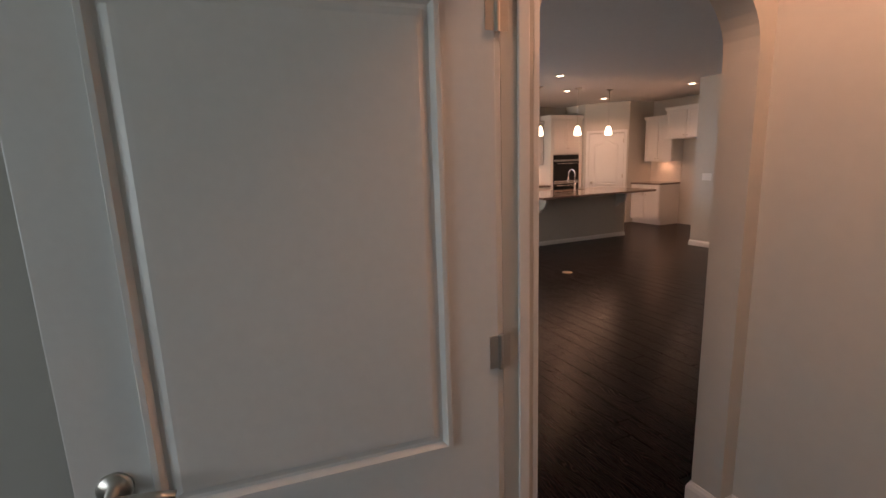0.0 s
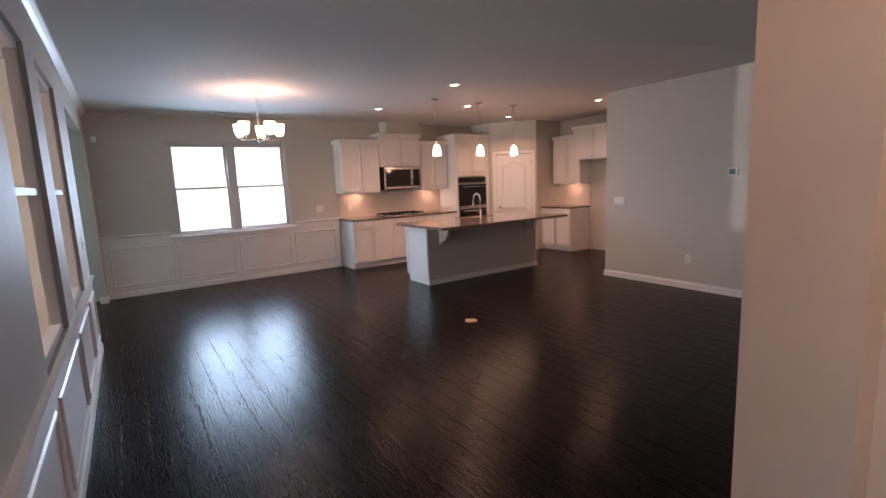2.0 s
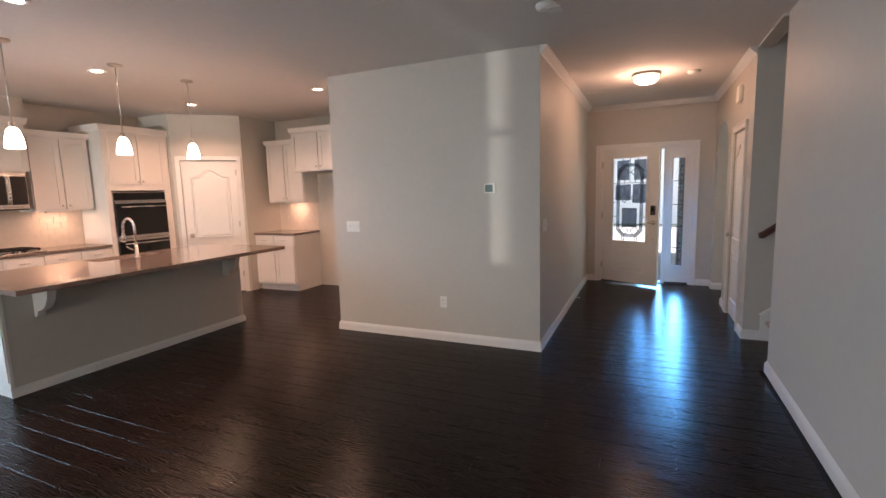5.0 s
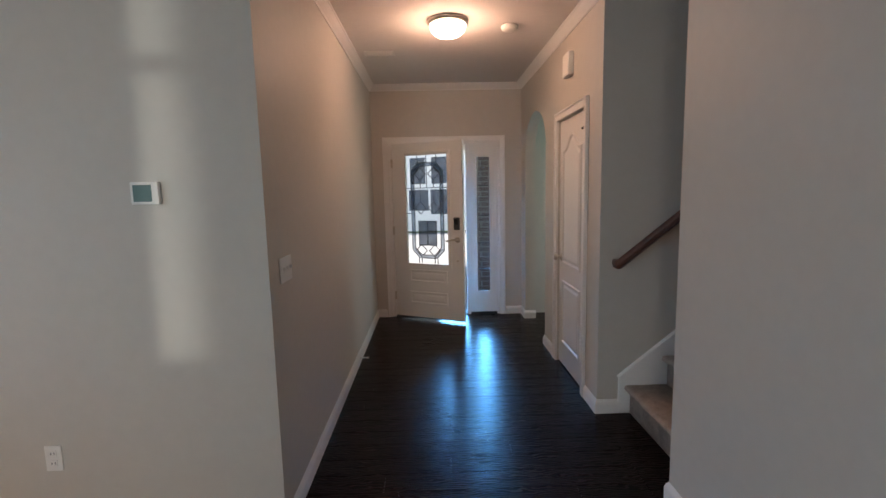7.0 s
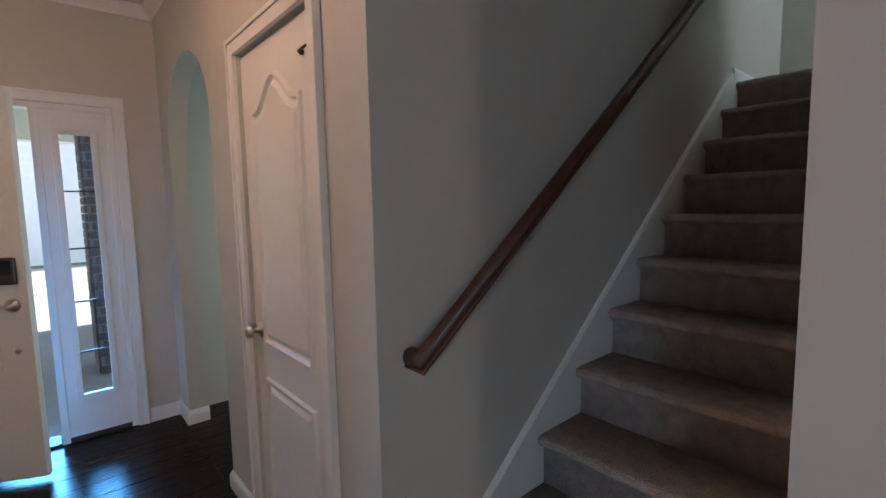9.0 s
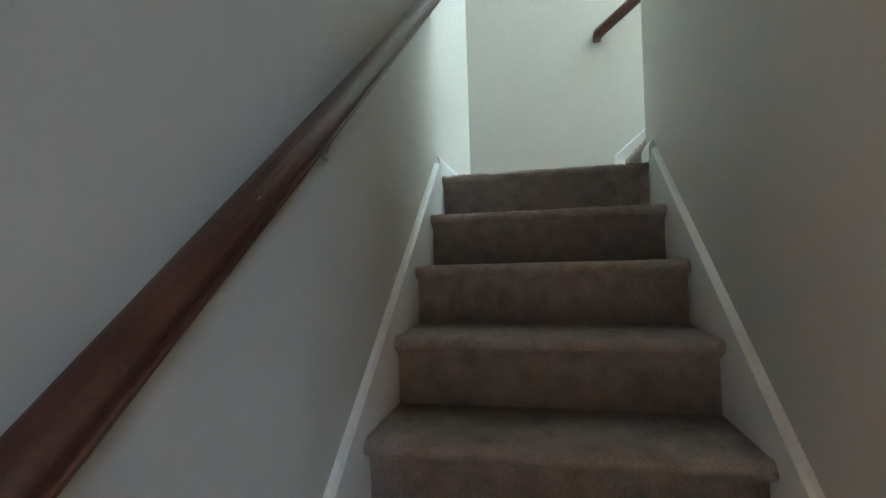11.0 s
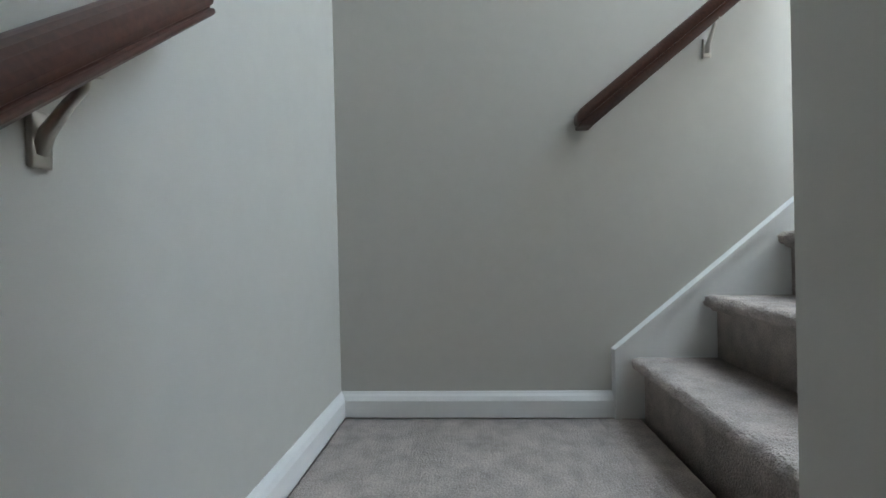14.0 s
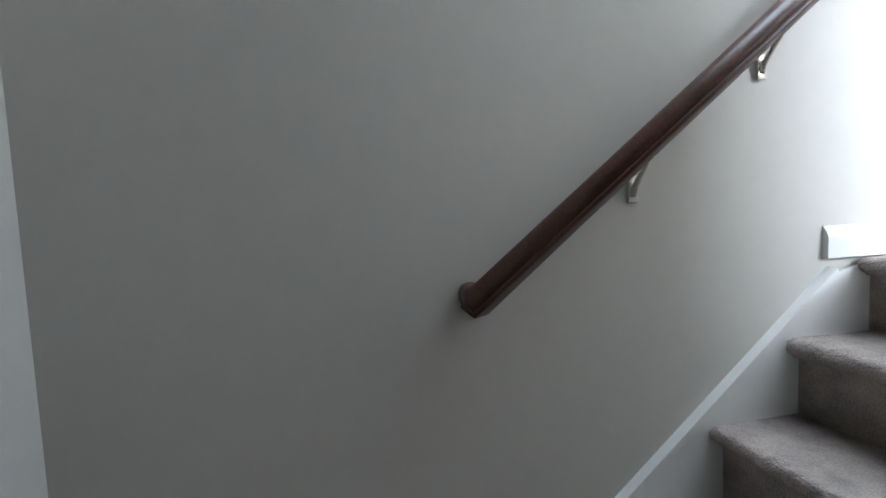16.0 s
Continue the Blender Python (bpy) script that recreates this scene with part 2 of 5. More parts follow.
def add_sweep(bm, path, profile, up=Vector((0, 0, 1)), closed=False, caps=True):
    """A profile (side, up) carried along a path with mitred corners."""
    path = [Vector(p) for p in path]
    n = len(path)
    rings = []
    for i, p in enumerate(path):
        a = path[i] - path[i - 1] if (i > 0 or closed) else path[1] - path[0]
        b = path[(i + 1) % n] - path[i] if (i < n - 1 or closed) else path[-1] - path[-2]
        a, b = a.normalized(), b.normalized()
        d = (a + b).normalized()
        s, u, _ = frame_of(d, up)
        sa, ua, _ = frame_of(a, up)
        ring = []
        for px, pz in profile:
            q = sa * px + ua * pz
            k = a.dot(d)
            q = q - a * (q.dot(d) / k) if k > 0.1 else q
            ring.append(bm.verts.new(p + q))
        rings.append(ring)
    m = len(profile)
    for i in range(n if closed else n - 1):
        r0, r1 = rings[i], rings[(i + 1) % n]
        for j in range(m):
            bm.faces.new((r0[j], r0[(j + 1) % m], r1[(j + 1) % m], r1[j]))
    if caps and not closed:
        bm.faces.new(rings[0][::-1])
        bm.faces.new(rings[-1])


def sweep(name, path, profile, mat, parent=None, base=(0, 0, 0), closed=False, up=Vector((0, 0, 1)), smooth=False):
    bm = bmesh.new()
    add_sweep(bm, path, profile, up, closed)
    return finish(name, bm, mat, parent, base, smooth)


def circle(r, n=10):
    return [(r * math.cos(2 * math.pi * i / n), r * math.sin(2 * math.pi * i / n)) for i in range(n)]


def add_lathe(bm, prof, c=(0, 0, 0), n=24, m=None):
    """Turn (radius, height) pairs about the z axis."""
    rings = []
    vs = []
    for r, z in prof:
        ring = [bm.verts.new((c[0] + max(r, 1e-4) * math.cos(2 * math.pi * i / n), c[1] + max(r, 1e-4) * math.sin(2 * math.pi * i / n), c[2] + z)) for i in range(n)]
        rings.append(ring)
        vs += ring
    for a, b in zip(rings, rings[1:]):
        for i in range(n):
            bm.faces.new((a[i], a[(i + 1) % n], b[(i + 1) % n], b[i]))
    bm.faces.new(rings[0][::-1])
    bm.faces.new(rings[-1])
    if m is not None:
        bmesh.ops.transform(bm, matrix=m, verts=vs)


def lathe(name, prof, mat, parent=None, base=(0, 0, 0), c=(0, 0, 0), n=24, m=None):
    bm = bmesh.new()
    add_lathe(bm, prof, c, n, m)
    return finish(name, bm, mat, parent, base, True)


def add_prism(bm, poly, axis, a, b):
    """A flat polygon in the plane across an axis, pulled from a to b."""
    def at(p, v):
        return {"x": (v, p[0], p[1]), "y": (p[0], v, p[1]), "z": (p[0], p[1], v)}[axis]
    r0, r1 = [bm.verts.new(at(p, a)) for p in poly], [bm.verts.new(at(p, b)) for p in poly]
    n = len(poly)
    bm.faces.new(r0)
    bm.faces.new(r1[::-1])
    for i in range(n):
        bm.faces.new((r0[i], r0[(i + 1) % n], r1[(i + 1) % n], r1[i]))


def prism(name, poly, axis, a, b, mat, parent=None, base=(0, 0, 0)):
    bm = bmesh.new()
    add_prism(bm, poly, axis, a, b)
    return finish(name, bm, mat, parent, base)


def wall(name, axis, a, b, u0, u1, z0, z1, holes=(), mat=None, label=""):
    """A wall across an axis between a and b; holes are (u0, u1, z0, z1[, rise]), with an arched head where rise is given."""
    bm = bmesh.new()

    def put(p0, p1, q0, q1):
        if p1 - p0 > 1e-4 and q1 - q0 > 1e-4:
            add_box(bm, (a, p0, q0, b, p1, q1) if axis == "x" else (p0, a, q0, p1, b, q1))
    u = u0
    for h in sorted(holes):
        put(u, h[0], z0, z1)
        put(h[0], h[1], z0, h[2])
        put(h[0], h[1], h[3], z1)
        if len(h) > 4:
            c, w, spring = (h[0] + h[1]) / 2, (h[1] - h[0]) / 2, h[3] - h[4]
            for s in (-1, 1):
                arc = [(c + s * w * math.cos(k * math.pi / 24), spring + h[4] * math.sin(k * math.pi / 24)) for k in range(13)]
                add_prism(bm, arc + [(c + s * w, h[3])], axis, a, b)
        u = h[1]
    put(u, u1, z0, z1)
    return tagged(finish(name, bm, mat or WALL), label or "painted greige drywall wall", "wall", kind="structure")


BASE_PROF = [(0, 0), (0.016, 0), (0.016, 0.062), (0.011, 0.078), (0.006, 0.086), (0.003, 0.094), (0, 0.094)]
CROWN_PROF = [(0, -0.07), (0.008, -0.07), (0.012, -0.058), (0.035, -0.036), (0.052, -0.014), (0.06, -0.010), (0.06, 0), (0, 0)]
RAIL_PROF = [(0, -0.045), (0.008, -0.045), (0.012, -0.02), (0.022, -0.008), (0.03, 0.0), (0.03, 0.012), (0, 0.016)]
CASE_PROF = [(0, 0), (0.062, 0), (0.062, 0.02), (0.045, 0.019), (0.03, 0.014), (0.008, 0.012), (0, 0.008)]


def run(name, path, prof, label, category="trim"):
    """A trim that lies to the right of its path."""
    return tagged(sweep(name, path, prof, TRIM), label, category, kind="structure")


def casing(name, axis, face, out, u0, u1, top, foot=0.0):
    """Door casing round an opening, on the wall face, standing out along out (+1 or -1)."""
    bm = bmesh.new()
    w, t = 0.062, 0.018

    def piece(p0, p1, q0, q1):
        f = sorted((face, face + out * t))
        add_box(bm, (f[0], p0, q0, f[1], p1, q1) if axis == "x" else (p0, f[0], q0, p1, f[1], q1), 0.003)
    piece(u0 - w, u0, foot, top + w)
    piece(u1, u1 + w, foot, top + w)
    piece(u0, u1, top, top + w)
    # raised outer bead
    f = sorted((face + out * 0.017, face + out * 0.026))
    for p0, p1, q0, q1 in ((u0 - w, u0 - w + 0.016, foot, top + w), (u1 + w - 0.016, u1 + w, foot, top + w), (u0 - w + 0.016, u1 + w - 0.016, top + w - 0.016, top + w)):
        add_box(bm, (f[0], p0, q0, f[1], p1, q1) if axis == "x" else (p0, f[0], q0, p1, f[1], q1), 0.003)
    return tagged(finish(name, bm, TRIM), "white painted door casing", "trim", kind="structure")

# ---------------- structure ----------------
H = 2.72
SW = 0.63
wall("wall_south", "y", 0.54, SW, -8.92, 3.0, 0, H, [(-8.58, -6.08, 0, 2.38), (-5.30, -4.35, 0.76, 2.40), (-3.95, -3.00, 0.76, 2.40), (-0.45, 0.475, 0, 2.05)], label="greige wall with a wide cased opening, tall windows and a door")
wall("wall_west", "x", -8.92, -8.80, SW, 9.1, 0, H, [(1.615, 3.41, 0.85, 2.315)], label="greige dining wall with a wide double window")
wall("wall_kitchen", "y", 8.98, 9.10, -8.80, -4.71, 0, H)
wall("wall_thermostat", "y", 6.99, 7.10, -4.82, -2.59, 0, H, label="greige wall with a thermostat, switches and an outlet")
wall("wall_fridge_side", "x", -4.82, -4.71, 7.10, 8.98, 0, H)
wall("wall_hall", "x", -2.70, -2.59, 7.10, 10.57, 0, H)
wall("wall_front", "y", 10.57, 10.70, -2.70, 1.5, 0, H, [(-2.40, -1.10, 0, 2.07)], label="greige entry wall round the front door")
wall("wall_closet", "x", -0.84, -0.73, 8.11, 10.57, 0, H, [(8.30, 8.98, 0, 2.05), (9.41, 10.34, 0, 2.28, 0.38)], label="greige hall wall with a closet door and an arched opening")
wall("wall_stair_left", "y", 8.0, 8.11, -0.84, 2.86, 0, 5.6, label="greige stairwell wall carrying the handrail")
wall("wall_stair_right", "y", 7.02, 7.115, -0.81, 1.89, 0, 5.6)
wall("wall_stair_middle", "x", 1.78, 1.89, 3.2, 7.02, 0, 5.6, [(3.3, 5.85, 3.12, 5.2)])
wall("wall_upstairs_north", "y", 5.90, 6.0, -0.81, 1.78, 2.9, 5.6)
wall("wall_upstairs_west", "x", -0.92, -0.81, 3.09, 6.0, 2.9, 5.6, [(3.9, 5.2, 3.9, 5.1)])
tagged(boxes("floor_upstairs", [(-0.81, 3.2, 2.95, 1.78, 5.9, 3.118)], CARPET), "carpeted upstairs hall floor", "floor", kind="structure")
wall("wall_stair_end", "x", 2.75, 2.86, 3.2, 8.0, 0, 5.6)
wall("wall_living", "x", -0.81, -0.70, 1.89, 7.02, 0, H)
wall("wall_vestibule_arch", "x", -0.74, -0.605, SW, 1.89, 0, H, [(0.757, 1.70, 0, 2.20, 0.30)], label="greige wall with a soft arched opening")
wall("wall_vestibule_north", "y", 1.78, 1.89, -0.605, 1.1, 0, H)
wall("wall_vestibule_east", "x", 1.1, 1.21, SW, 1.89, 0, H)
wall("wall_upstairs_south", "y", 3.09, 3.2, -0.81, 2.86, 0, 5.6, [(1.9, 2.65, 3.95, 5.0)])
wall("wall_header", "x", -0.84, -0.73, 7.13, 8.0, H - 0.02, 5.6)
# rooms beyond the openings
wall("wall_bedroom_south", "y", -3.6, -3.49, -0.9, 3.0, 0, H, [(-0.1, 1.4, 0.8, 2.2)])
wall("wall_bedroom_west", "x", -0.9, -0.79, -3.49, 0.54, 0, H)
wall("wall_bedroom_east", "x", 2.89, 3.0, -3.49, 0.54, 0, H)
# the narrow second hole is an added slot that trims the patch spot's beam
wall("wall_porch_south", "y", -2.6, -2.49, -8.92, -0.9, 0, H, [(-8.3, -6.3, 0.8, 2.2), (-4.47, -4.21, 0.6, 2.2)])
wall("wall_porch_west", "x", -8.92, -8.81, -2.49, 0.54, 0, H)
# unseen wall added to keep the porch room's light off windows 2 and 3
wall("wall_porch_light_block", "x", -6.0, -5.9, -2.49, 0.54, 0, H)
wall("wall_study_east", "x", 1.39, 1.5, 8.11, 10.57, 0, H, [(9.6, 10.4, 0.8, 2.2)])
# pantry corner
pantry = bmesh.new()
add_box(pantry, (-8.80, 7.57, 0, -8.13, 7.66, H))
add_box(pantry, (-7.54, 8.24, 0, -7.45, 8.98, H))
DM = pose(-8.13, 7.57, 0, 0, 0, 45)
for b in ((0, 0, 0, 0.10, 0.10, H), (0.86, 0, 0, 0.955, 0.10, H), (0.10, 0, 2.05, 0.86, 0.10, H)):
    add_box(pantry, b, 0, DM)
tagged(finish("wall_pantry", pantry, WALL), "greige diagonal corner wall of the pantry", "wall", kind="structure")
tagged(boxes("chase", [(-8.80, 5.28, 2.49, -8.50, 6.02, H)], WALL), "boxed duct chase above the microwave cabinet", "wall", kind="structure")

tagged(boxes("ceiling", [(-8.92, 0.54, H, -0.70, 10.70, H + 0.1), (-0.70, 0.54, H, 1.21, 1.89, H + 0.1), (-0.75, 8.11, H, 1.5, 10.7, H + 0.1)], CEIL), "flat painted ceiling, matt white", "ceiling", kind="structure")
tagged(boxes("ceiling_rooms", [(-8.92, -3.6, H, 3.0, 0.54, H + 0.1)], CEIL), "flat painted ceiling of the back rooms", "ceiling", kind="structure")
tagged(boxes("ceiling_stairs", [(-0.86, 3.09, 5.6, 2.86, 8.11, 5.7)], CEIL), "flat painted stairwell ceiling", "ceiling", kind="structure")
tagged(boxes("floor_slab", [(-8.92, 0.54, -0.12, -0.70, 10.70, -0.016), (-0.70, -3.6, -0.12, 3.0, 1.89, -0.016), (-8.92, -3.6, -0.12, -0.70, 0.54, -0.016), (-0.86, 7.02, -0.12, 2.86, 10.7, -0.016), (1.68, 3.09, -0.12, 2.86, 7.02, -0.016)], GROOVE), "dark underlay below the wood floor", "floor", kind="structure")

# baseboards, chair rail, crown
BB = "white painted baseboard"
run("baseboard_thermostat", [(-4.82, 8.98, 0), (-4.82, 6.99, 0), (-2.59, 6.99, 0), (-2.59, 10.57, 0), (-2.47, 10.57, 0)], BASE_PROF, BB)
run("baseboard_front", [(-1.03, 10.57, 0), (-0.84, 10.57, 0), (-0.84, 10.34, 0), (-0.72, 10.34, 0)], BASE_PROF, BB)
run("baseboard_arch", [(-0.73, 9.41, 0), (-0.84, 9.41, 0), (-0.84, 9.048, 0)], BASE_PROF, BB)
run("baseboard_closet", [(-0.84, 8.235, 0), (-0.84, 8.0, 0), (-0.70, 8.0, 0)], BASE_PROF, BB)
run("baseboard_living", [(-0.70, 7.115, 0), (-0.81, 7.115, 0), (-0.81, 1.89, 0), (-0.74, 1.89, 0), (-0.74, 1.70, 0), (-0.605, 1.70, 0), (-0.605, 1.78, 0), (1.1, 1.78, 0)], BASE_PROF, BB)
run("baseboard_south", [(-6.08, 0.54, 0), (-6.08, SW, 0), (-0.74, SW, 0), (-0.74, 0.757, 0), (-0.605, 0.757, 0), (-0.605, SW, 0), (-0.515, SW, 0)], [(-x, z) for x, z in BASE_PROF][::-1], BB)
run("baseboard_west", [(-8.80, 4.30, 0), (-8.80, SW, 0), (-8.58, SW, 0), (-8.58, 0.54, 0)], [(-x, z) for x, z in BASE_PROF][::-1], BB)
run("baseboard_kitchen", [(-4.82, 8.98, 0), (-6.12, 8.98, 0)], [(-x, z) for x, z in BASE_PROF][::-1], BB)
run("chair_rail_west", [(-8.80, 4.30, 0.915), (-8.80, 3.50, 0.915)], [(-x, z) for x, z in RAIL_PROF][::-1], "white moulded chair rail")
run("chair_rail_west_end", [(-8.80, 1.52, 0.915), (-8.80, SW, 0.915)], [(-x, z) for x, z in RAIL_PROF][::-1], "white moulded chair rail")
run("chair_rail_south", [(-6.08, SW, 0.76), (-0.74, SW, 0.76)], [(-x, z) for x, z in RAIL_PROF][::-1], "white moulded chair rail")
for n, p in (("crown_south", [(-8.80, 4.3, H), (-8.80, SW, H), (-0.74, SW, H)]), ("crown_hall", [(-2.59, 7.0, H), (-2.59, 10.57, H), (-0.84, 10.57, H), (-0.84, 8.0, H)])):
    pr = CROWN_PROF if n == "crown_hall" else [(-x, z) for x, z in CROWN_PROF][::-1]
    if n == "crown_hall":
        run(n, p, pr, "white crown moulding")
    else:
        run(n, p[1:], pr, "white crown moulding")
# wainscot skin and picture-frame moulding
tagged(boxes("wainscot", [(-8.80, SW, 0.1, -8.793, 4.30, 0.89)], TRIM), "white painted wainscot field below the chair rail", "wall panelling", kind="structure")
tagged(boxes("wainscot_south", [(-6.08, SW, 0.1, -0.75, SW + 0.006, 0.75)], TRIM), "white painted wainscot field below the windows", "wall panelling", kind="structure")
PANEL = [(0, 0), (0.028, 0), (0.028, 0.006), (0.018, 0.014), (0.006, 0.012), (0, 0.004)]
for y0, y1 in ((0.74, 1.52), (1.62, 2.42), (2.54, 3.36), (3.48, 4.20)):
    sweep_ob = sweep("panel_moulding", [(-8.793, y0, 0.19), (-8.793, y1, 0.19), (-8.793, y1, 0.72), (-8.793, y0, 0.72)], PANEL, TRIM, closed=True, up=Vector((1, 0, 0)))
    tagged(sweep_ob, "white picture-frame moulding on the wainscot", "moulding", "wainscot panels", "structure")
for x0, x1 in ((-5.98, -5.35), (-5.2, -4.3), (-4.15, -3.1), (-2.95, -1.9), (-1.8, -0.9)):
    tagged(sweep("panel_moulding", [(x0, SW + 0.006, 0.17), (x1, SW + 0.006, 0.17), (x1, SW + 0.006, 0.64), (x0, SW + 0.006, 0.64)], PANEL, TRIM, closed=True, up=Vector((0, 1, 0))), "white picture-frame moulding on the wainscot", "moulding", "wainscot panels", "structure")


# ---------------- windows ----------------
def window_west():
    w = thing("window_1", (-8.86, 2.51, 0.86), "white vinyl double window with four sashes and thin grilles", "window")
    w["kind"] = "structure"
    b = (-8.86, 2.51, 0.86)
    y0, y1, z0, z1 = 1.615, 3.41, 0.85, 2.315
    x0, x1 = -8.90, -8.83
    boxes("frame", [(x0, y0, z0, x1, y0 + 0.035, z1), (x0, y1 - 0.035, z0, x1, y1, z1), (x0, y0 + 0.035, z1 - 0.035, x1, y1 - 0.035, z1), (x0, y0 + 0.035, z0, x1, y1 - 0.035, z0 + 0.04), (x0, 2.455, z0 + 0.04, x1 + 0.012, 2.565, z1 - 0.035)], VINYL, w, b, 0.004)
    for s0, s1 in ((y0 + 0.035, 2.455), (2.565, y1 - 0.035)):
        for q0, q1, dx in ((z0 + 0.04, 1.605, 0.0), (1.57, z1 - 0.035, -0.025)):
            f = 0.034
            a0, a1 = -8.862 + dx, -8.838 + dx
            boxes("sash", [(a0, s0, q0, a1, s0 + f, q1), (a0, s1 - f, q0, a1, s1, q1), (a0, s0 + f, q0, a1, s1 - f, q0 + f), (a0, s0 + f, q1 - f, a1, s1 - f, q1)], VINYL, w, b, 0.004)
            g = boxes("pane", [(a0 + 0.008, s0 + f, q0 + f, a0 + 0.012, s1 - f, q1 - f)], GLASS, w, b)
            if dx == 0.0:
                third, mid = (s1 - s0 - 2 * f) / 3, (q0 + q1) / 2
                bars = [(a0 + 0.002, s0 + f + third * k - 0.004, q0 + f, a0 + 0.007, s0 + f + third * k + 0.004, q1 - f) for k in (1, 2)]
                boxes("grille", bars + [(a0 + 0.0025, s0 + f, mid - 0.004, a0 + 0.0065, s1 - f, mid + 0.004)], TRIM, w, b)
            g.visible_shadow = False
    boxes("sill", [(-8.85, 1.54, 0.82, -8.755, 3.49, 0.852)], TRIM, w, b, 0.006)
    boxes("apron", [(-8.795, 1.58, 0.76, -8.777, 3.45, 0.818)], TRIM, w, b, 0.004)


window_west()


def window_south(x0, x1, z0, z1, y, name):
    b = ((x0 + x1) / 2, y, z0)
    w = thing(name, b, "tall white sash window set deep in the wall", "window")
    w["kind"] = "structure"
    boxes("frame", [(x0, y - 0.03, z0, x0 + 0.05, y + 0.03, z1), (x1 - 0.05, y - 0.03, z0, x1, y + 0.03, z1), (x0 + 0.05, y - 0.03, z1 - 0.05, x1 - 0.05, y + 0.03, z1), (x0 + 0.05, y - 0.03, z0, x1 - 0.05, y + 0.03, z0 + 0.05), (x0 + 0.05, y - 0.03, (z0 + z1) / 2 - 0.02, x1 - 0.05, y + 0.02, (z0 + z1) / 2 + 0.02)], VINYL, w, b, 0.004)
    g = boxes("pane", [(x0 + 0.05, y - 0.004, z0 + 0.05, x1 - 0.05, y, z1 - 0.05)], GLASS, w, b)
    g.visible_shadow = False


window_south(-5.30, -4.35, 0.76, 2.40, 0.575, "window_2")
window_south(-3.95, -3.00, 0.76, 2.40, 0.575, "window_3")
window_south(-0.1, 1.4, 0.8, 2.2, -3.55, "window_4")
window_south(-8.3, -6.3, 0.8, 2.2, -2.55, "window_5")
window_south(1.9, 2.65, 3.95, 5.0, 3.14, "window_6")


# ---------------- doors ----------------
def ring(bm, poly, h):
    """A rounded moulding along a closed outline in x-z, standing out along -y."""
    c = Vector((sum(p[0] for p in poly) / len(poly), sum(p[1] for p in poly) / len(poly)))
    loops = []
    for k, d in ((0.0, 0.0), (0.005, h), (0.016, h), (0.026, h * 0.08), (0.034, h * 0.08), (0.052, h * 0.75), (0.064, h * 0.8)):
        loop = []
        n = len(poly)
        for i, p in enumerate(poly):
            a, b = Vector(poly[i - 1]), Vector(poly[(i + 1) % n])
            e0, e1 = (Vector(p) - a).normalized(), (b - Vector(p)).normalized()
            n0, n1 = Vector((-e0.y, e0.x)), Vector((-e1.y, e1.x))
            m = (n0 + n1)
            m = m / max(m.dot(n0), 0.3)
            q = Vector(p) + m * k
            loop.append(bm.verts.new((q.x, -d, q.y)))
        loops.append(loop)
    for a, b in zip(loops, loops[1:]):
        for i in range(len(poly)):
            j = (i + 1) % len(poly)
            bm.faces.new((a[i], a[j], b[j], b[i]))
    bm.faces.new(loops[-1])


def arch_panel(x0, x1, z0, z1, rise):
    pts = [(x0, z0), (x1, z0), (x1, z1 - rise)]
    for k in range(1, 16):
        u = k / 16
        s = 0.5 - 0.5 * math.cos(2 * math.pi * min(max((u - 0.08) / 0.84, 0), 1))
        pts.append((x1 + (x0 - x1) * u, z1 - rise + rise * s))
    pts.append((x0, z1 - rise))
    return pts


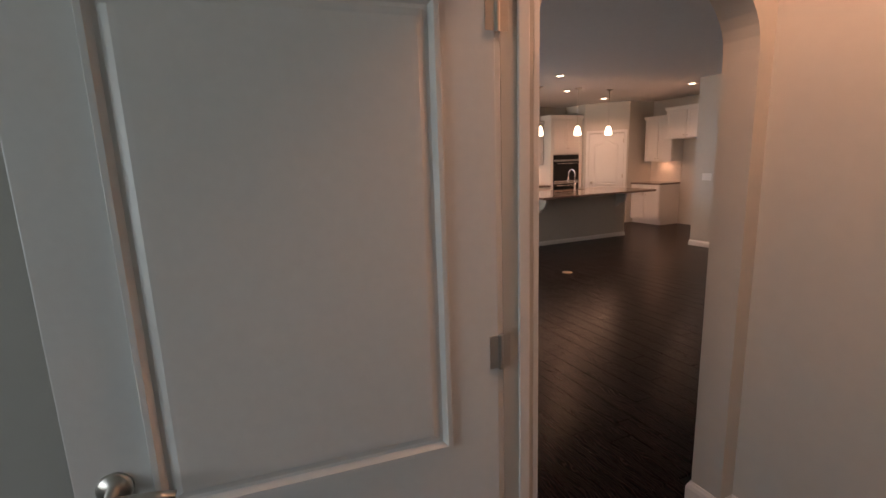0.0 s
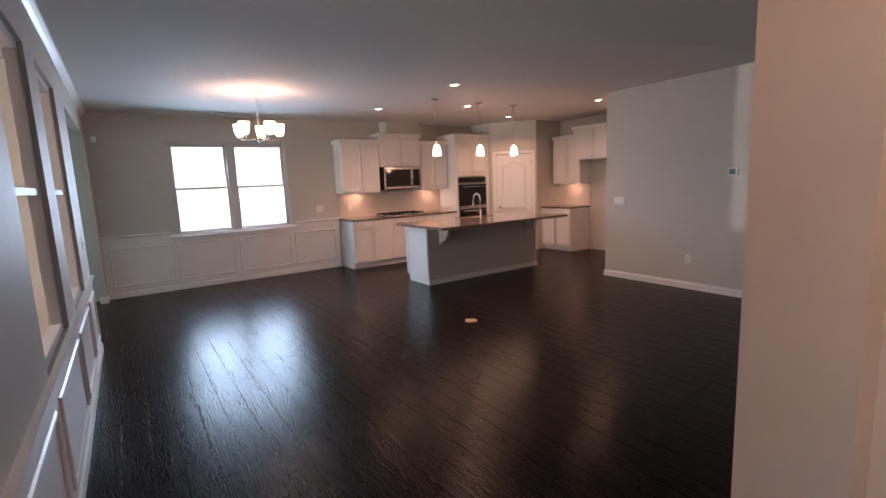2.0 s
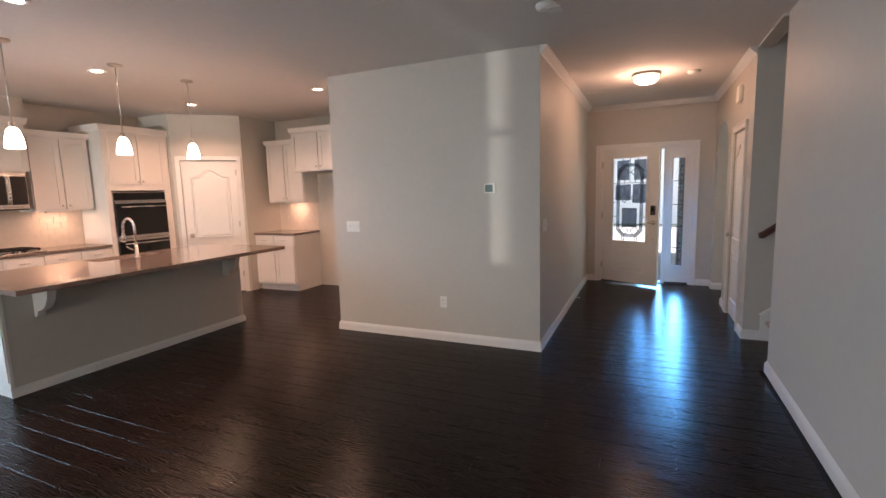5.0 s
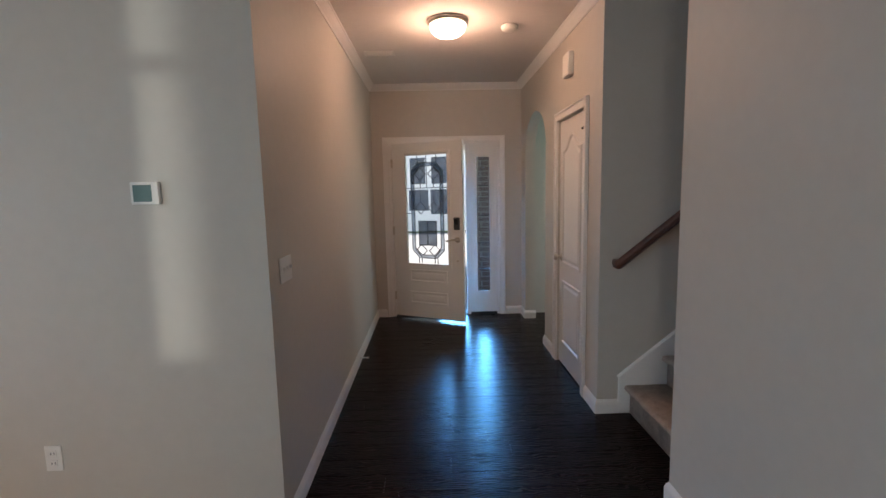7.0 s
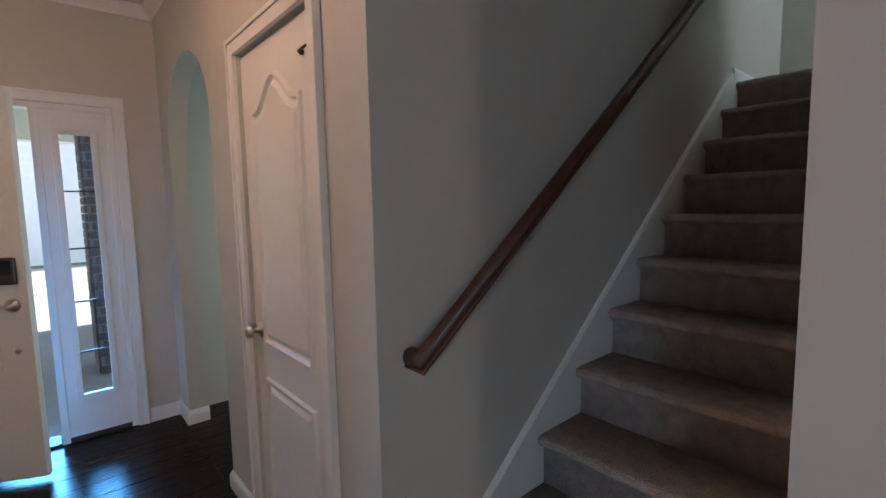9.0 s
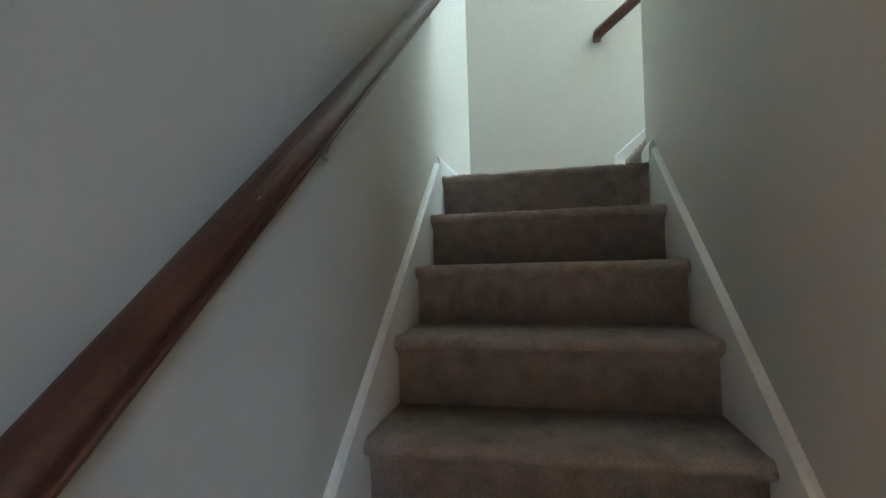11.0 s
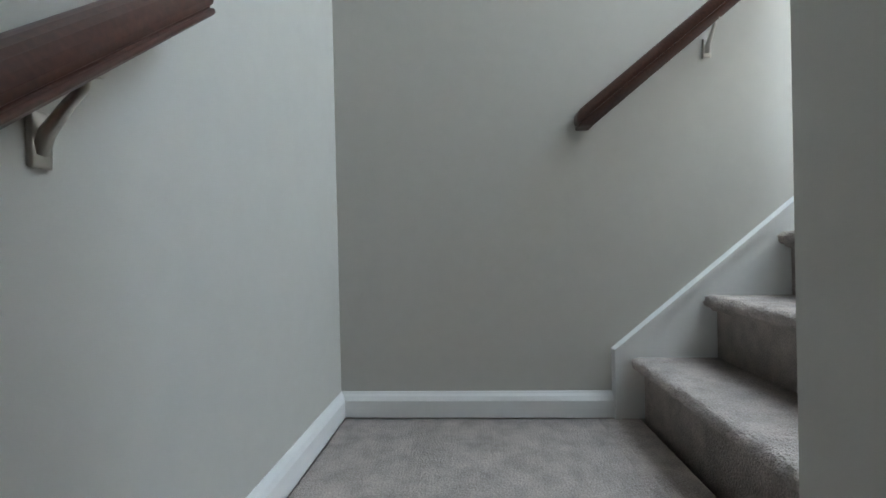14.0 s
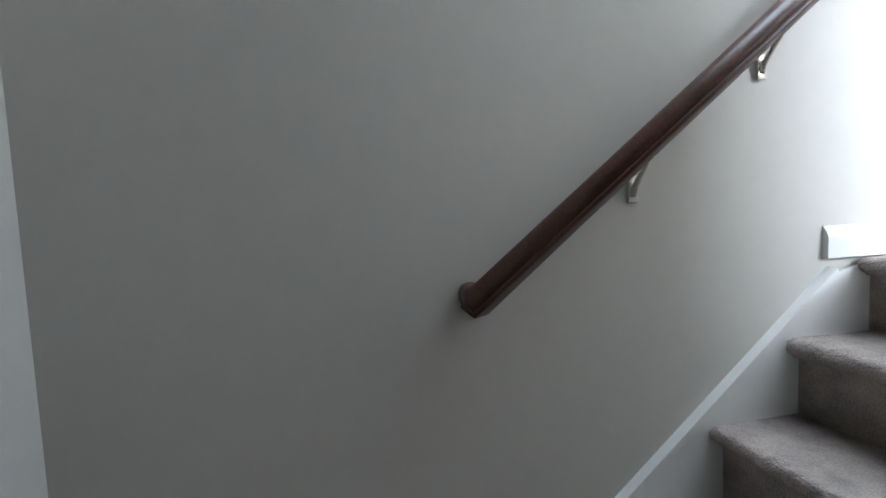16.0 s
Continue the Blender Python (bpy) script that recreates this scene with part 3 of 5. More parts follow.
def panel_door(name, width, m, label, knob="knob", hinge_left=True, arched=True, both=False, upper=(0.88, 1.92), lower=(0.2, 0.74), stiles=(0.11, 0.11), pin_stop=False):
    """A moulded two-panel door; local x runs along its width, the seen face looks to -y, its foot is at z 0."""
    d = thing(name, (0, 0, 0), label, "door")
    t = 0.035
    boxes("leaf", [(0, 0, 0.012, width, t, 2.04)], DOORW, d, bevel=0.003)
    bm = bmesh.new()
    s, s2 = stiles
    ring(bm, arch_panel(s, width - s2, upper[0], upper[1], 0.11 if arched else 0.0), 0.013)
    ring(bm, [(s, lower[0]), (width - s2, lower[0]), (width - s2, lower[1]), (s, lower[1])], 0.013)
    finish("panel", bm, DOORW, d)
    kx = width - 0.07 if hinge_left else 0.07
    hx = -0.004 if hinge_left else width + 0.004
    k = bmesh.new()
    rot = pose(kx, 0, 0.93, 90, 0, 0)
    add_lathe(k, [(0.033, -0.001), (0.033, 0.006), (0.028, 0.010), (0.012, 0.014), (0.011, 0.04)], m=rot)
    if knob == "knob":
        add_lathe(k, [(0.010, 0.035), (0.024, 0.040), (0.028, 0.052), (0.024, 0.064), (0.008, 0.068)], m=rot)
    else:
        sgn = -1 if hinge_left else 1
        add_sweep(k, [(kx, -0.045, 0.93), (kx + sgn * 0.03, -0.052, 0.931), (kx + sgn * 0.08, -0.052, 0.927), (kx + sgn * 0.115, -0.050, 0.918)], [(p * 1.0, q * 0.7) for p, q in circle(0.011, 10)])
    finish("handle", k, NICKEL, d, smooth=True)
    for z in (0.24, 1.03, 1.82):
        g = bmesh.new()
        add_lathe(g, [(0.006, 0), (0.0065, 0.003), (0.0065, 0.087), (0.006, 0.09)], c=(hx, -0.004, z), n=10)
        add_box(g, (hx - 0.028, -0.0015, z + 0.002, hx + 0.028, 0.0, z + 0.088), 0.0005)
        finish("hinge", g, NICKEL, d)
    if pin_stop:
        g = bmesh.new()
        z = 1.915
        add_sweep(g, [(hx, -0.010, z), (hx - 0.03, -0.022, z + 0.004), (hx - 0.085, -0.020, z + 0.002)], circle(0.0045, 8))
        add_lathe(g, [(0.008, 0), (0.009, 0.006), (0.007, 0.012)], m=pose(hx - 0.088, -0.004, z + 0.002, 90, 0, 0), n=12)
        finish("pin_stop", g, DARKPL, d, smooth=True)
    d.matrix_basis = m
    return d


# bedroom door, standing open into the bedroom
panel_door("bedroom_door", 0.91, pose(-0.444 - 0.91 * math.cos(radians(84)), 0.523 - 0.91 * math.sin(radians(84)), 0, 0, 0, 84), "white moulded two-panel door standing wide open", knob="lever", hinge_left=False, arched=False, upper=(0.84, 1.89), lower=(0.2, 0.70), stiles=(0.135, 0.128))
panel_door("closet_door", 0.675, pose(-0.825, 8.3025 + 0.675, 0, 0, 0, -90), "white moulded arch-panel closet door, closed", hinge_left=False, pin_stop=True)
panel_door("pantry_door", 0.755, DM @ pose(0.1025, 0.012, 0), "white moulded arch-panel pantry door, closed", hinge_left=False)
casing("trim_closet", "x", -0.84, -1, 8.30, 8.98, 2.05)
casing("trim_bedroom_inner", "y", SW, 1, -0.45, 0.475, 2.05)
casing("trim_bedroom_outer", "y", 0.54, -1, -0.45, 0.475, 2.05)
tagged(boxes("door_stop", [(-0.45, 0.584, 0, -0.442, 0.615, 2.05), (0.467, 0.584, 0, 0.475, 0.615, 2.05), (-0.442, 0.584, 2.042, 0.467, 0.615, 2.05)], TRIM, bevel=0.003), "white door stop strip in the jamb", "trim", kind="structure")
tagged(boxes("trim_pantry", [(0.038, -0.018, 0, 0.10, 0, 2.112), (0.86, -0.018, 0, 0.922, 0, 2.112), (0.10, -0.018, 2.05, 0.86, 0, 2.112)], TRIM, bevel=0.004, m=DM), "white painted door casing", "trim", kind="structure")
casing("trim_front", "y", 10.57, -1, -2.40, -1.10, 2.07)


def front_door():
    hx, hy, w = -2.36, 10.56, 0.89
    d = thing("front_door", (0, 0, 0), "white glazed front door with leaded glass, standing ajar", "door")
    # local x along the leaf, seen face to -y
    gx0, gx1, gz0, gz1 = 0.17, 0.72, 0.66, 1.92
    boxes("leaf", [(0, 0, 0.03, gx0, 0.045, 2.05), (gx1, 0, 0.03, w, 0.045, 2.05), (gx0, 0, 0.03, gx1, 0.045, gz0), (gx0, 0, gz1, gx1, 0.045, 2.05)], DOORW, d)
    boxes("glazing_bead", [(gx0 - 0.03, -0.012, gz0 - 0.03, gx0 + 0.012, 0.0, gz1 + 0.03), (gx1 - 0.012, -0.012, gz0 - 0.03, gx1 + 0.03, 0.0, gz1 + 0.03), (gx0 + 0.012, -0.012, gz0 - 0.03, gx1 - 0.012, 0, gz0 + 0.012), (gx0 + 0.012, -0.012, gz1 - 0.012, gx1 - 0.012, 0, gz1 + 0.03)], DOORW, d, bevel=0.004)
    g = boxes("pane", [(gx0, 0.018, gz0, gx1, 0.024, gz1)], GLASS, d)
    g.visible_shadow = False
    bm = bmesh.new()
    pr = [(-0.004, -0.003), (0.004, -0.003), (0.004, 0.003), (-0.004, 0.003)]

    def line(*pts, closed=False):
        add_sweep(bm, [(x, 0.014, z) for x, z in pts], pr, Vector((0, 1, 0)), closed)
    cx, cz = (gx0 + gx1) / 2, (gz0 + gz1) / 2
    gw, gh = gx1 - gx0, gz1 - gz0
    at = lambda u, v: (gx0 + u * gw, gz1 - v * gh)

    def octagon(u0, u1, v0, v1, cut):
        cu, cv = cut, cut * gw / gh
        return [at(*p) for p in ((u0 + cu, v1), (u1 - cu, v1), (u1, v1 - cv), (u1, v0 + cv), (u1 - cu, v0), (u0 + cu, v0), (u0, v0 + cv), (u0, v1 - cv))]
    outer, inner = octagon(0.13, 0.87, 0.075, 0.94, 0.17), octagon(0.20, 0.80, 0.105, 0.91, 0.15)
    line(*outer, closed=True)
    line(*inner, closed=True)
    # ring of dark seeded glass between the two outlines
    band = bmesh.new()
    va, vb = [band.verts.new((x, 0.0165, z)) for x, z in outer], [band.verts.new((x, 0.0165, z)) for x, z in inner]
    for i in range(8):
        band.faces.new((va[i], va[(i + 1) % 8], vb[(i + 1) % 8], vb[i]))
    bmesh.ops.solidify(band, geom=band.faces[:], thickness=0.001)
    finish("seeded_glass_band", band, TINT, d).visible_shadow = False
    # smoky bevelled lights
    for u0, u1, v0, v1 in ((0.10, 0.46, 0.03, 0.265), (0.60, 0.985, 0.03, 0.265), (0.06, 0.52, 0.315, 0.505), (0.57, 0.99, 0.315, 0.535), (0.29, 0.70, 0.60, 0.82)):
        (x0, z1), (x1, z0) = at(u0, v0), at(u1, v1)
        boxes("smoky_light", [(x0, 0.0255, z0, x1, 0.0275, z1)], TINT, d, bevel=0.0008).visible_shadow = False
    for v, s in ((0.175, 1), (0.48, -1), (0.87, 1)):
        for u in (0.345, 0.655):
            line(at(u, v - 0.055), at(u + 0.13, v), at(u, v + 0.055), at(u - 0.13, v), closed=True)
            line(at(u, v + 0.055 * s), at(u, v + 0.125 * s) if v < 0.8 else at(u, v + 0.125))
    line(at(0.29, 0.60), at(0.70, 0.60), at(0.70, 0.82), at(0.29, 0.82), closed=True)
    line(at(0.495, 0.60), at(0.495, 0.82))
    line(at(0.495, 0.0), at(0.495, 0.30))
    for v in (0.30, 0.53, 0.70):
        line(at(0.0, v), at(0.13, v))
        line(at(0.87, v), at(1.0, v))
    for u in (0.28, 0.72):
        line(at(u, 0.94), at(u, 1.0))
        line(at(u, 0.0), at(u, 0.075))
    line(at(0.13, 0.30), at(0.87, 0.30))
    finish("leaded_came", bm, LEAD, d)
    for z0, z1 in ((0.50, 0.55), (0.24, 0.29)):
        p = bmesh.new()
        ring(p, [(0.20, z0 - 0.05), (0.69, z0 - 0.05), (0.69, z1 + 0.05), (0.20, z1 + 0.05)], 0.008)
        finish("panel", p, DOORW, d)
    boxes("keypad_lock", [(w - 0.105, -0.028, 1.07, w - 0.035, 0.0, 1.21)], DARKPL, d, bevel=0.01)
    boxes("keypad", [(w - 0.092, -0.031, 1.125, w - 0.048, -0.0285, 1.195)], BLACK, d, bevel=0.001)
    k = bmesh.new()
    rot = pose(w - 0.07, 0, 0.96, 90, 0, 0)
    add_lathe(k, [(0.034, -0.001), (0.034, 0.006), (0.028, 0.012), (0.012, 0.016), (0.011, 0.05)], m=rot)
    add_sweep(k, [(w - 0.07, -0.052, 0.96), (w - 0.10, -0.056, 0.962), (w - 0.15, -0.056, 0.955), (w - 0.185, -0.054, 0.945)], circle(0.010, 10))
    finish("handle", k, NICKEL, d, smooth=True)
    lathe("peep_plug", [(0.012, 0), (0.012, 0.004), (0.004, 0.006)], NICKEL, d, m=pose(w - 0.07, 0, 0.72, 90, 0, 0))
    for z in (0.22, 1.0, 1.78):
        boxes("hinge", [(-0.012, -0.008, z, 0.012, 0.004, z + 0.1)], NICKEL, d, bevel=0.002)
    boxes("door_sweep", [(0.0, 0.008, 0.022, w, 0.036, 0.030)], DARKPL, d)
    d.matrix_basis = pose(hx, hy, 0, 0, 0, -27)


front_door()
# last box is a strip added to block light leaking past the hinges
tagged(boxes("door_frame", [(-2.40, 10.575, 0, -2.365, 10.69, 2.035), (-1.495, 10.575, 0, -1.455, 10.69, 2.035), (-1.135, 10.575, 0, -1.10, 10.69, 2.035), (-2.40, 10.575, 2.035, -1.10, 10.69, 2.07), (-2.3655, 10.625, 0.02, -2.325, 10.66, 2.035)], TRIM, bevel=0.003), "white painted entry door frame", "door frame", kind="structure")
tagged(boxes("threshold", [(-2.365, 10.56, -0.01, -1.495, 10.72, 0.018)], DARKPL, bevel=0.005), "dark metal entry threshold", "threshold", kind="structure")


def sidelight():
    b = (-1.295, 10.6, 0)
    s = thing("sidelight", b, "white entry sidelight with a narrow leaded pane", "window")
    s["kind"] = "structure"
    x0, x1, g0, g1, z0, z1 = -1.455, -1.135, -1.38, -1.21, 0.28, 1.90
    boxes("leaf", [(x0, 10.585, 0.03, g0, 10.63, 2.035), (g1, 10.585, 0.03, x1, 10.63, 2.035), (g0, 10.585, 0.03, g1, 10.63, z0), (g0, 10.585, z1, g1, 10.63, 2.035)], DOORW, s, b)
    boxes("glazing_bead", [(g0 - 0.025, 10.574, z0 - 0.025, g0 + 0.01, 10.585, z1 + 0.025), (g1 - 0.01, 10.574, z0 - 0.025, g1 + 0.025, 10.585, z1 + 0.025), (g0 + 0.01, 10.574, z0 - 0.025, g1 - 0.01, 10.585, z0 + 0.01), (g0 + 0.01, 10.574, z1 - 0.01, g1 - 0.01, 10.585, z1 + 0.025)], DOORW, s, b, 0.003)
    boxes("sill", [(x0, 10.575, 0.0, x1, 10.69, 0.03)], DARKPL, s, b, 0.003)
    g = boxes("pane", [(g0, 10.602, z0, g1, 10.608, z1)], GLASS, s, b)
    g.visible_shadow = False
    boxes("leaded_came", [(g0, 10.594, z, g1, 10.60, z + 0.010) for z in (0.55, 0.87, 1.20, 1.55)], LEAD, s, b)


sidelight()

# ---------------- stairs ----------------
RISE, RUN = 0.195, 0.244


def step_profile(run, rise, drop):
    """Outline (ahead, up) of one carpeted step: nosing at 0,0, tread back to run, riser down."""
    pts = [(run + 0.03, -0.002), (0.03, 0.0)]
    for k in range(0, 9):
        a = math.pi / 2 + k * math.pi / 8
        pts.append((0.018 + 0.020 * math.cos(a), -0.020 + 0.020 * math.sin(a)))
    pts += [(0.022, -0.046), (0.030, -0.052), (0.030, -rise - drop), (run + 0.03, -rise - drop)]
    return pts


def stair(name, n, m, width, label, last_run, going=RUN):
    """n steps climbing along local +x from the first nosing, spread along local y from 0 to width."""
    e = thing(name, m.translation, label, "stairs")
    e["kind"] = "structure"
    for i in range(n):
        r = last_run if i == n - 1 else going
        bm = bmesh.new()
        prof = step_profile(r, RISE, 0.02)
        cols = 150
        rings = []
        for j in range(cols + 1):
            y = width * j / cols
            ring_v = []
            for k, (x, z) in enumerate(prof):
                wob = noise.noise(Vector((i * 7.1, y * 5, k * 0.3))) * 0.003 if 0 < k < 12 else 0
                pile = noise.noise(Vector((i * 3.7, y * 95, k * 0.9))) * 0.007 if 0 < k < 12 else 0
                ring_v.append(bm.verts.new((x + i * going - 0.008 * (0 < k < 12) - abs(wob) * 0.4 - pile, y, z + (i + 1) * RISE + wob * 0.6 + pile * 0.7)))
            rings.append(ring_v)
        for a, b in zip(rings, rings[1:]):
            for k in range(len(prof)):
                q = (k + 1) % len(prof)
                bm.faces.new((a[k], a[q], b[q], b[k]))
        bm.faces.new(rings[0][::-1])
        bm.faces.new(rings[-1])
        ob = finish("step", bm, CARPET, None, smooth=True)
        ob.parent = e
    e.matrix_basis = m
    return e


stair("stairs_lower", 11, pose(-0.652, 7.13, 0), 0.855, "carpeted staircase with rounded nosings, beige-grey pile", 0.98)
stair("stairs_upper", 5, pose(1.89, 7.044, 11 * RISE, 0, 0, -90), 0.845, "short upper flight of carpeted stairs, beige-grey pile", 2.8, 0.2275)
tagged(boxes("landing", [(1.80, 7.03, 11 * RISE - 0.2, 2.75, 7.16, 11 * RISE - 0.001)], CARPET), "carpeted stair landing edge", "floor", kind="structure")


def skirt(name, poly, axis, a, b):
    bm = bmesh.new()
    add_prism(bm, poly, axis, a, b)
    ob = tagged(finish(name, bm, TRIM), "white painted stair skirt board", "trim", kind="structure")
    return ob


def lower_skirt(y0, y1, name):
    k = RISE / RUN
    x_first = -0.70
    up = 0.085
    z_at = lambda x: RISE + (x + 0.652) * k + up
    x_top = -0.652 + (11 * RISE + 0.03 - RISE - up) / k
    poly = [(x_first, 0), (1.85, 0), (1.85, 11 * RISE - 0.01), (x_top + 0.12, 11 * RISE - 0.01), (x_top, 11 * RISE + 0.03), (x_first, z_at(x_first))]
    skirt(name, poly, "y", y0, y1)
    pts = [(x_first, z_at(x_first)), (x_top, z_at(x_top))]
    s = 1 if name == "skirt_right" else -1
    cap = [(-0.001, 0), (0.02, 0), (0.02, 0.008), (0.012, 0.016), (-0.001, 0.018)]
    path = [(x, (y0 if s > 0 else y1), z) for x, z in pts]
    sweep_ob = sweep(name + "_cap", path, [(-p, q) for p, q in cap][::-1] if s > 0 else cap, TRIM)
    tagged(sweep_ob, "moulded cap of the white stair skirt", "trim", kind="structure")


lower_skirt(7.985, 8.0, "skirt_left")
lower_skirt(7.115, 7.13, "skirt_right")
# upper skirt on the end wall
k2 = RISE / 0.2425
zf = lambda y: 12 * RISE + (7.044 - y) * 0.84 + 0.040
tagged(prism("skirt_upper", [(7.10, 11 * RISE), (7.10, zf(7.10) + 0.03), (6.20, zf(6.20)), (6.0, 16 * RISE), (6.0, 11 * RISE)], "x", 2.735, 2.75, TRIM), "white painted stair skirt board", "trim", kind="structure")
tagged(sweep("skirt_upper_cap", [(2.75, 7.10, 11 * RISE), (2.75, 7.10, zf(7.10) + 0.03), (2.75, 6.22, zf(6.22) + 0.02)], [(0.0, -0.012), (0.022, -0.012), (0.022, 0.006), (0, 0.012)], TRIM, up=Vector((0, 0.7, 0.7))), "moulded cap of the white stair skirt", "trim", kind="structure")
LZ = 11 * RISE
BBS = [(x, z * 0.88) for x, z in BASE_PROF]
run("baseboard_landing", [(1.745, 8.0, LZ + 0.003), (2.75, 8.0, LZ + 0.003), (2.75, 7.11, LZ + 0.003)], BBS, BB)
run("baseboard_landing_corner", [(1.89, 7.05, LZ + 0.003), (1.89, 7.115, LZ + 0.003), (1.765, 7.115, LZ + 0.003)][::1], [(x, z) for x, z in BBS], BB)
run("baseboard_upper", [(2.75, 6.245, 16 * RISE + 0.003), (2.75, 3.2, 16 * RISE + 0.003)], BBS, BB)

half = [(0.021, -0.036), (0.025, -0.033), (0.026, -0.028), (0.024, -0.024), (0.0205, -0.023), (0.0205, -0.020), (0.026, -0.017), (0.0295, -0.006), (0.030, 0.008), (0.028, 0.020), (0.023, 0.029), (0.014, 0.035), (0.005, 0.037)]
RPROF = half + [(-x, z) for x, z in half[::-1]]
RPROF = [(x * 0.86, z * 0.80) for x, z in RPROF]


def handrail(name, pts, brackets, wall_dir, slim=1.0):
    base = pts[1]
    r = thing(name, base, "walnut-stained wooden handrail on metal wall brackets", "handrail")
    sweep("rail", pts, [(x * slim, z * slim) for x, z in RPROF], RAIL, r, base, smooth=True)
    w = Vector(wall_dir)
    for p in brackets:
        p = Vector(p)
        bm = bmesh.new()
        q = p + w * 0.056
        side = Vector((w.y, -w.x, 0))
        arm = [p + Vector((0, 0, -0.030)), p + Vector((0, 0, -0.048)) + w * 0.004, p + Vector((0, 0, -0.064)) + w * 0.022, q - w * 0.010 + Vector((0, 0, -0.092)), q + Vector((0, 0, -0.112))]
        rings = []
        for a, r0 in zip(arm, (0.005, 0.0055, 0.007, 0.0085, 0.010)):
            rings.append([bm.verts.new(a + side * (r0 * math.cos(k * math.pi / 4)) + (w + Vector((0, 0, 1))).normalized() * (r0 * 0.8 * math.sin(k * math.pi / 4))) for k in range(8)])
        for a, b in zip(rings, rings[1:]):
            for k in range(8):
                bm.faces.new((a[k], a[(k + 1) % 8], b[(k + 1) % 8], b[k]))
        bm.faces.new(rings[0][::-1])
        bm.faces.new(rings[-1])
        add_box(bm, (-0.013, -0.004, -0.030, 0.013, 0.004, 0.030), 0.0035, Matrix.Translation(q + Vector((0, 0, -0.100))) @ Matrix((side, w, Vector((0, 0, 1)))).transposed().to_4x4())
        add_box(bm, (p.x - 0.010, p.y - 0.010, p.z - 0.037, p.x + 0.010, p.y + 0.010, p.z - 0.026), 0.002)
        finish("bracket", bm, NICKEL, r, base, True)


ra = lambda x: 1.015 + (x + 0.735) * 0.790
handrail("handrail", [(-0.735, 7.997, ra(-0.735)), (-0.735, 7.942, ra(-0.735)), (1.86, 7.942, ra(1.86)), (1.86, 7.997, ra(1.86))], [(x, 7.942, ra(x)) for x in (-0.2, 0.67, 1.685)], (0, 1, 0), 0.95)
rb = lambda y: 3.10 + (7.19 - y) * k2
handrail("handrail", [(2.747, 7.19, rb(7.19)), (2.685, 7.19, rb(7.19)), (2.685, 5.6, rb(5.6)), (2.747, 5.6, rb(5.6))], [(2.685, y, rb(y)) for y in (6.80, 6.45, 5.9)], (1, 0, 0))

# ---------------- kitchen ----------------

def shaker(bm, x0, x1, z0, z1, y=0.0):
    """A shaker front in x-z at depth y, looking to -y."""
    f = 0.055
    add_box(bm, (x0, y - 0.012, z0, x1, y, z1), 0.0)
    for b in ((x0, z0, x0 + f, z1), (x1 - f, z0, x1, z1), (x0 + f, z0, x1 - f, z0 + f), (x0 + f, z1 - f, x1 - f, z1)):
        add_box(bm, (b[0], y - 0.021, b[1], b[2], y - 0.012, b[3]), 0.002)


def cup_knob(e, x, z, bar=False):
    bm = bmesh.new()
    if bar:
        add_sweep(bm, [(x - 0.05, -0.03, z), (x + 0.05, -0.03, z)], circle(0.005, 8))
        for s in (-0.04, 0.04):
            add_sweep(bm, [(x + s, -0.02, z), (x + s, -0.032, z)], circle(0.004, 8))
    else:
        add_lathe(bm, [(0.005, 0.0), (0.005, 0.012), (0.014, 0.016), (0.014, 0.022), (0.006, 0.026)], m=pose(x, -0.020, z, 90, 0, 0), n=12)
    finish("handle", bm, NICKEL, e, smooth=True)


def base_cabinet(w, m, doors=2, drawers=2, end=False, deep=0.58):
    e = thing("base_cabinet", (0, 0, 0), "white shaker base cabinet with drawers above doors", "cabinet", "base cabinets")
    boxes("body", [(0, 0, 0.10, w, deep, 0.88), (0, 0.06, 0, w, deep, 0.10)], CAB, e)
    boxes("toe_trim", [(0, 0.045, 0, w, 0.06, 0.03)], TRIM, e, bevel=0.004)
    for i in range(drawers):
        bm = bmesh.new()
        a, b = w * i / drawers + 0.012, w * (i + 1) / drawers - 0.012
        add_box(bm, (a, -0.02, 0.735, b, 0, 0.865), 0.004)
        finish("drawer", bm, CAB, e)
        cup_knob(e, (a + b) / 2, 0.80, True)
    for i in range(doors):
        bm = bmesh.new()
        a, b = w * i / doors + 0.012, w * (i + 1) / doors - 0.012
        shaker(bm, a, b, 0.115, 0.715)
        finish("door", bm, CAB, e)
        cup_knob(e, b - 0.03 if i % 2 == 0 else a + 0.03, 0.66)
    e.matrix_basis = m
    return e


def wall_cabinet(w, h, m, deep=0.33, doors=2):
    e = thing("wall_cabinet", (0, 0, 0), "white shaker wall cabinet with a crown top", "cabinet", "wall cabinets")
    boxes("body", [(0, 0, 0, w, deep, h - 0.06)], CAB, e)
    c = bmesh.new()
    add_sweep(c, [(0, deep, h - 0.07), (0, 0, h - 0.07), (w, 0, h - 0.07), (w, deep, h - 0.07)], [(0.0, 0), (0.021, 0), (0.024, 0.018), (0.033, 0.05), (0.036, 0.07), (0, 0.07)])
    add_box(c, (0.001, 0.001, h - 0.058, w - 0.001, deep, h - 0.004))
    finish("crown", c, CAB, e)
    for i in range(doors):
        bm = bmesh.new()
        a, b = w * i / doors + 0.010, w * (i + 1) / doors - 0.010
        shaker(bm, a, b, 0.02, h - 0.09)
        finish("door", bm, CAB, e)
        cup_knob(e, b - 0.03 if i % 2 == 0 else a + 0.03, 0.065)
    e.matrix_basis = m
    return e


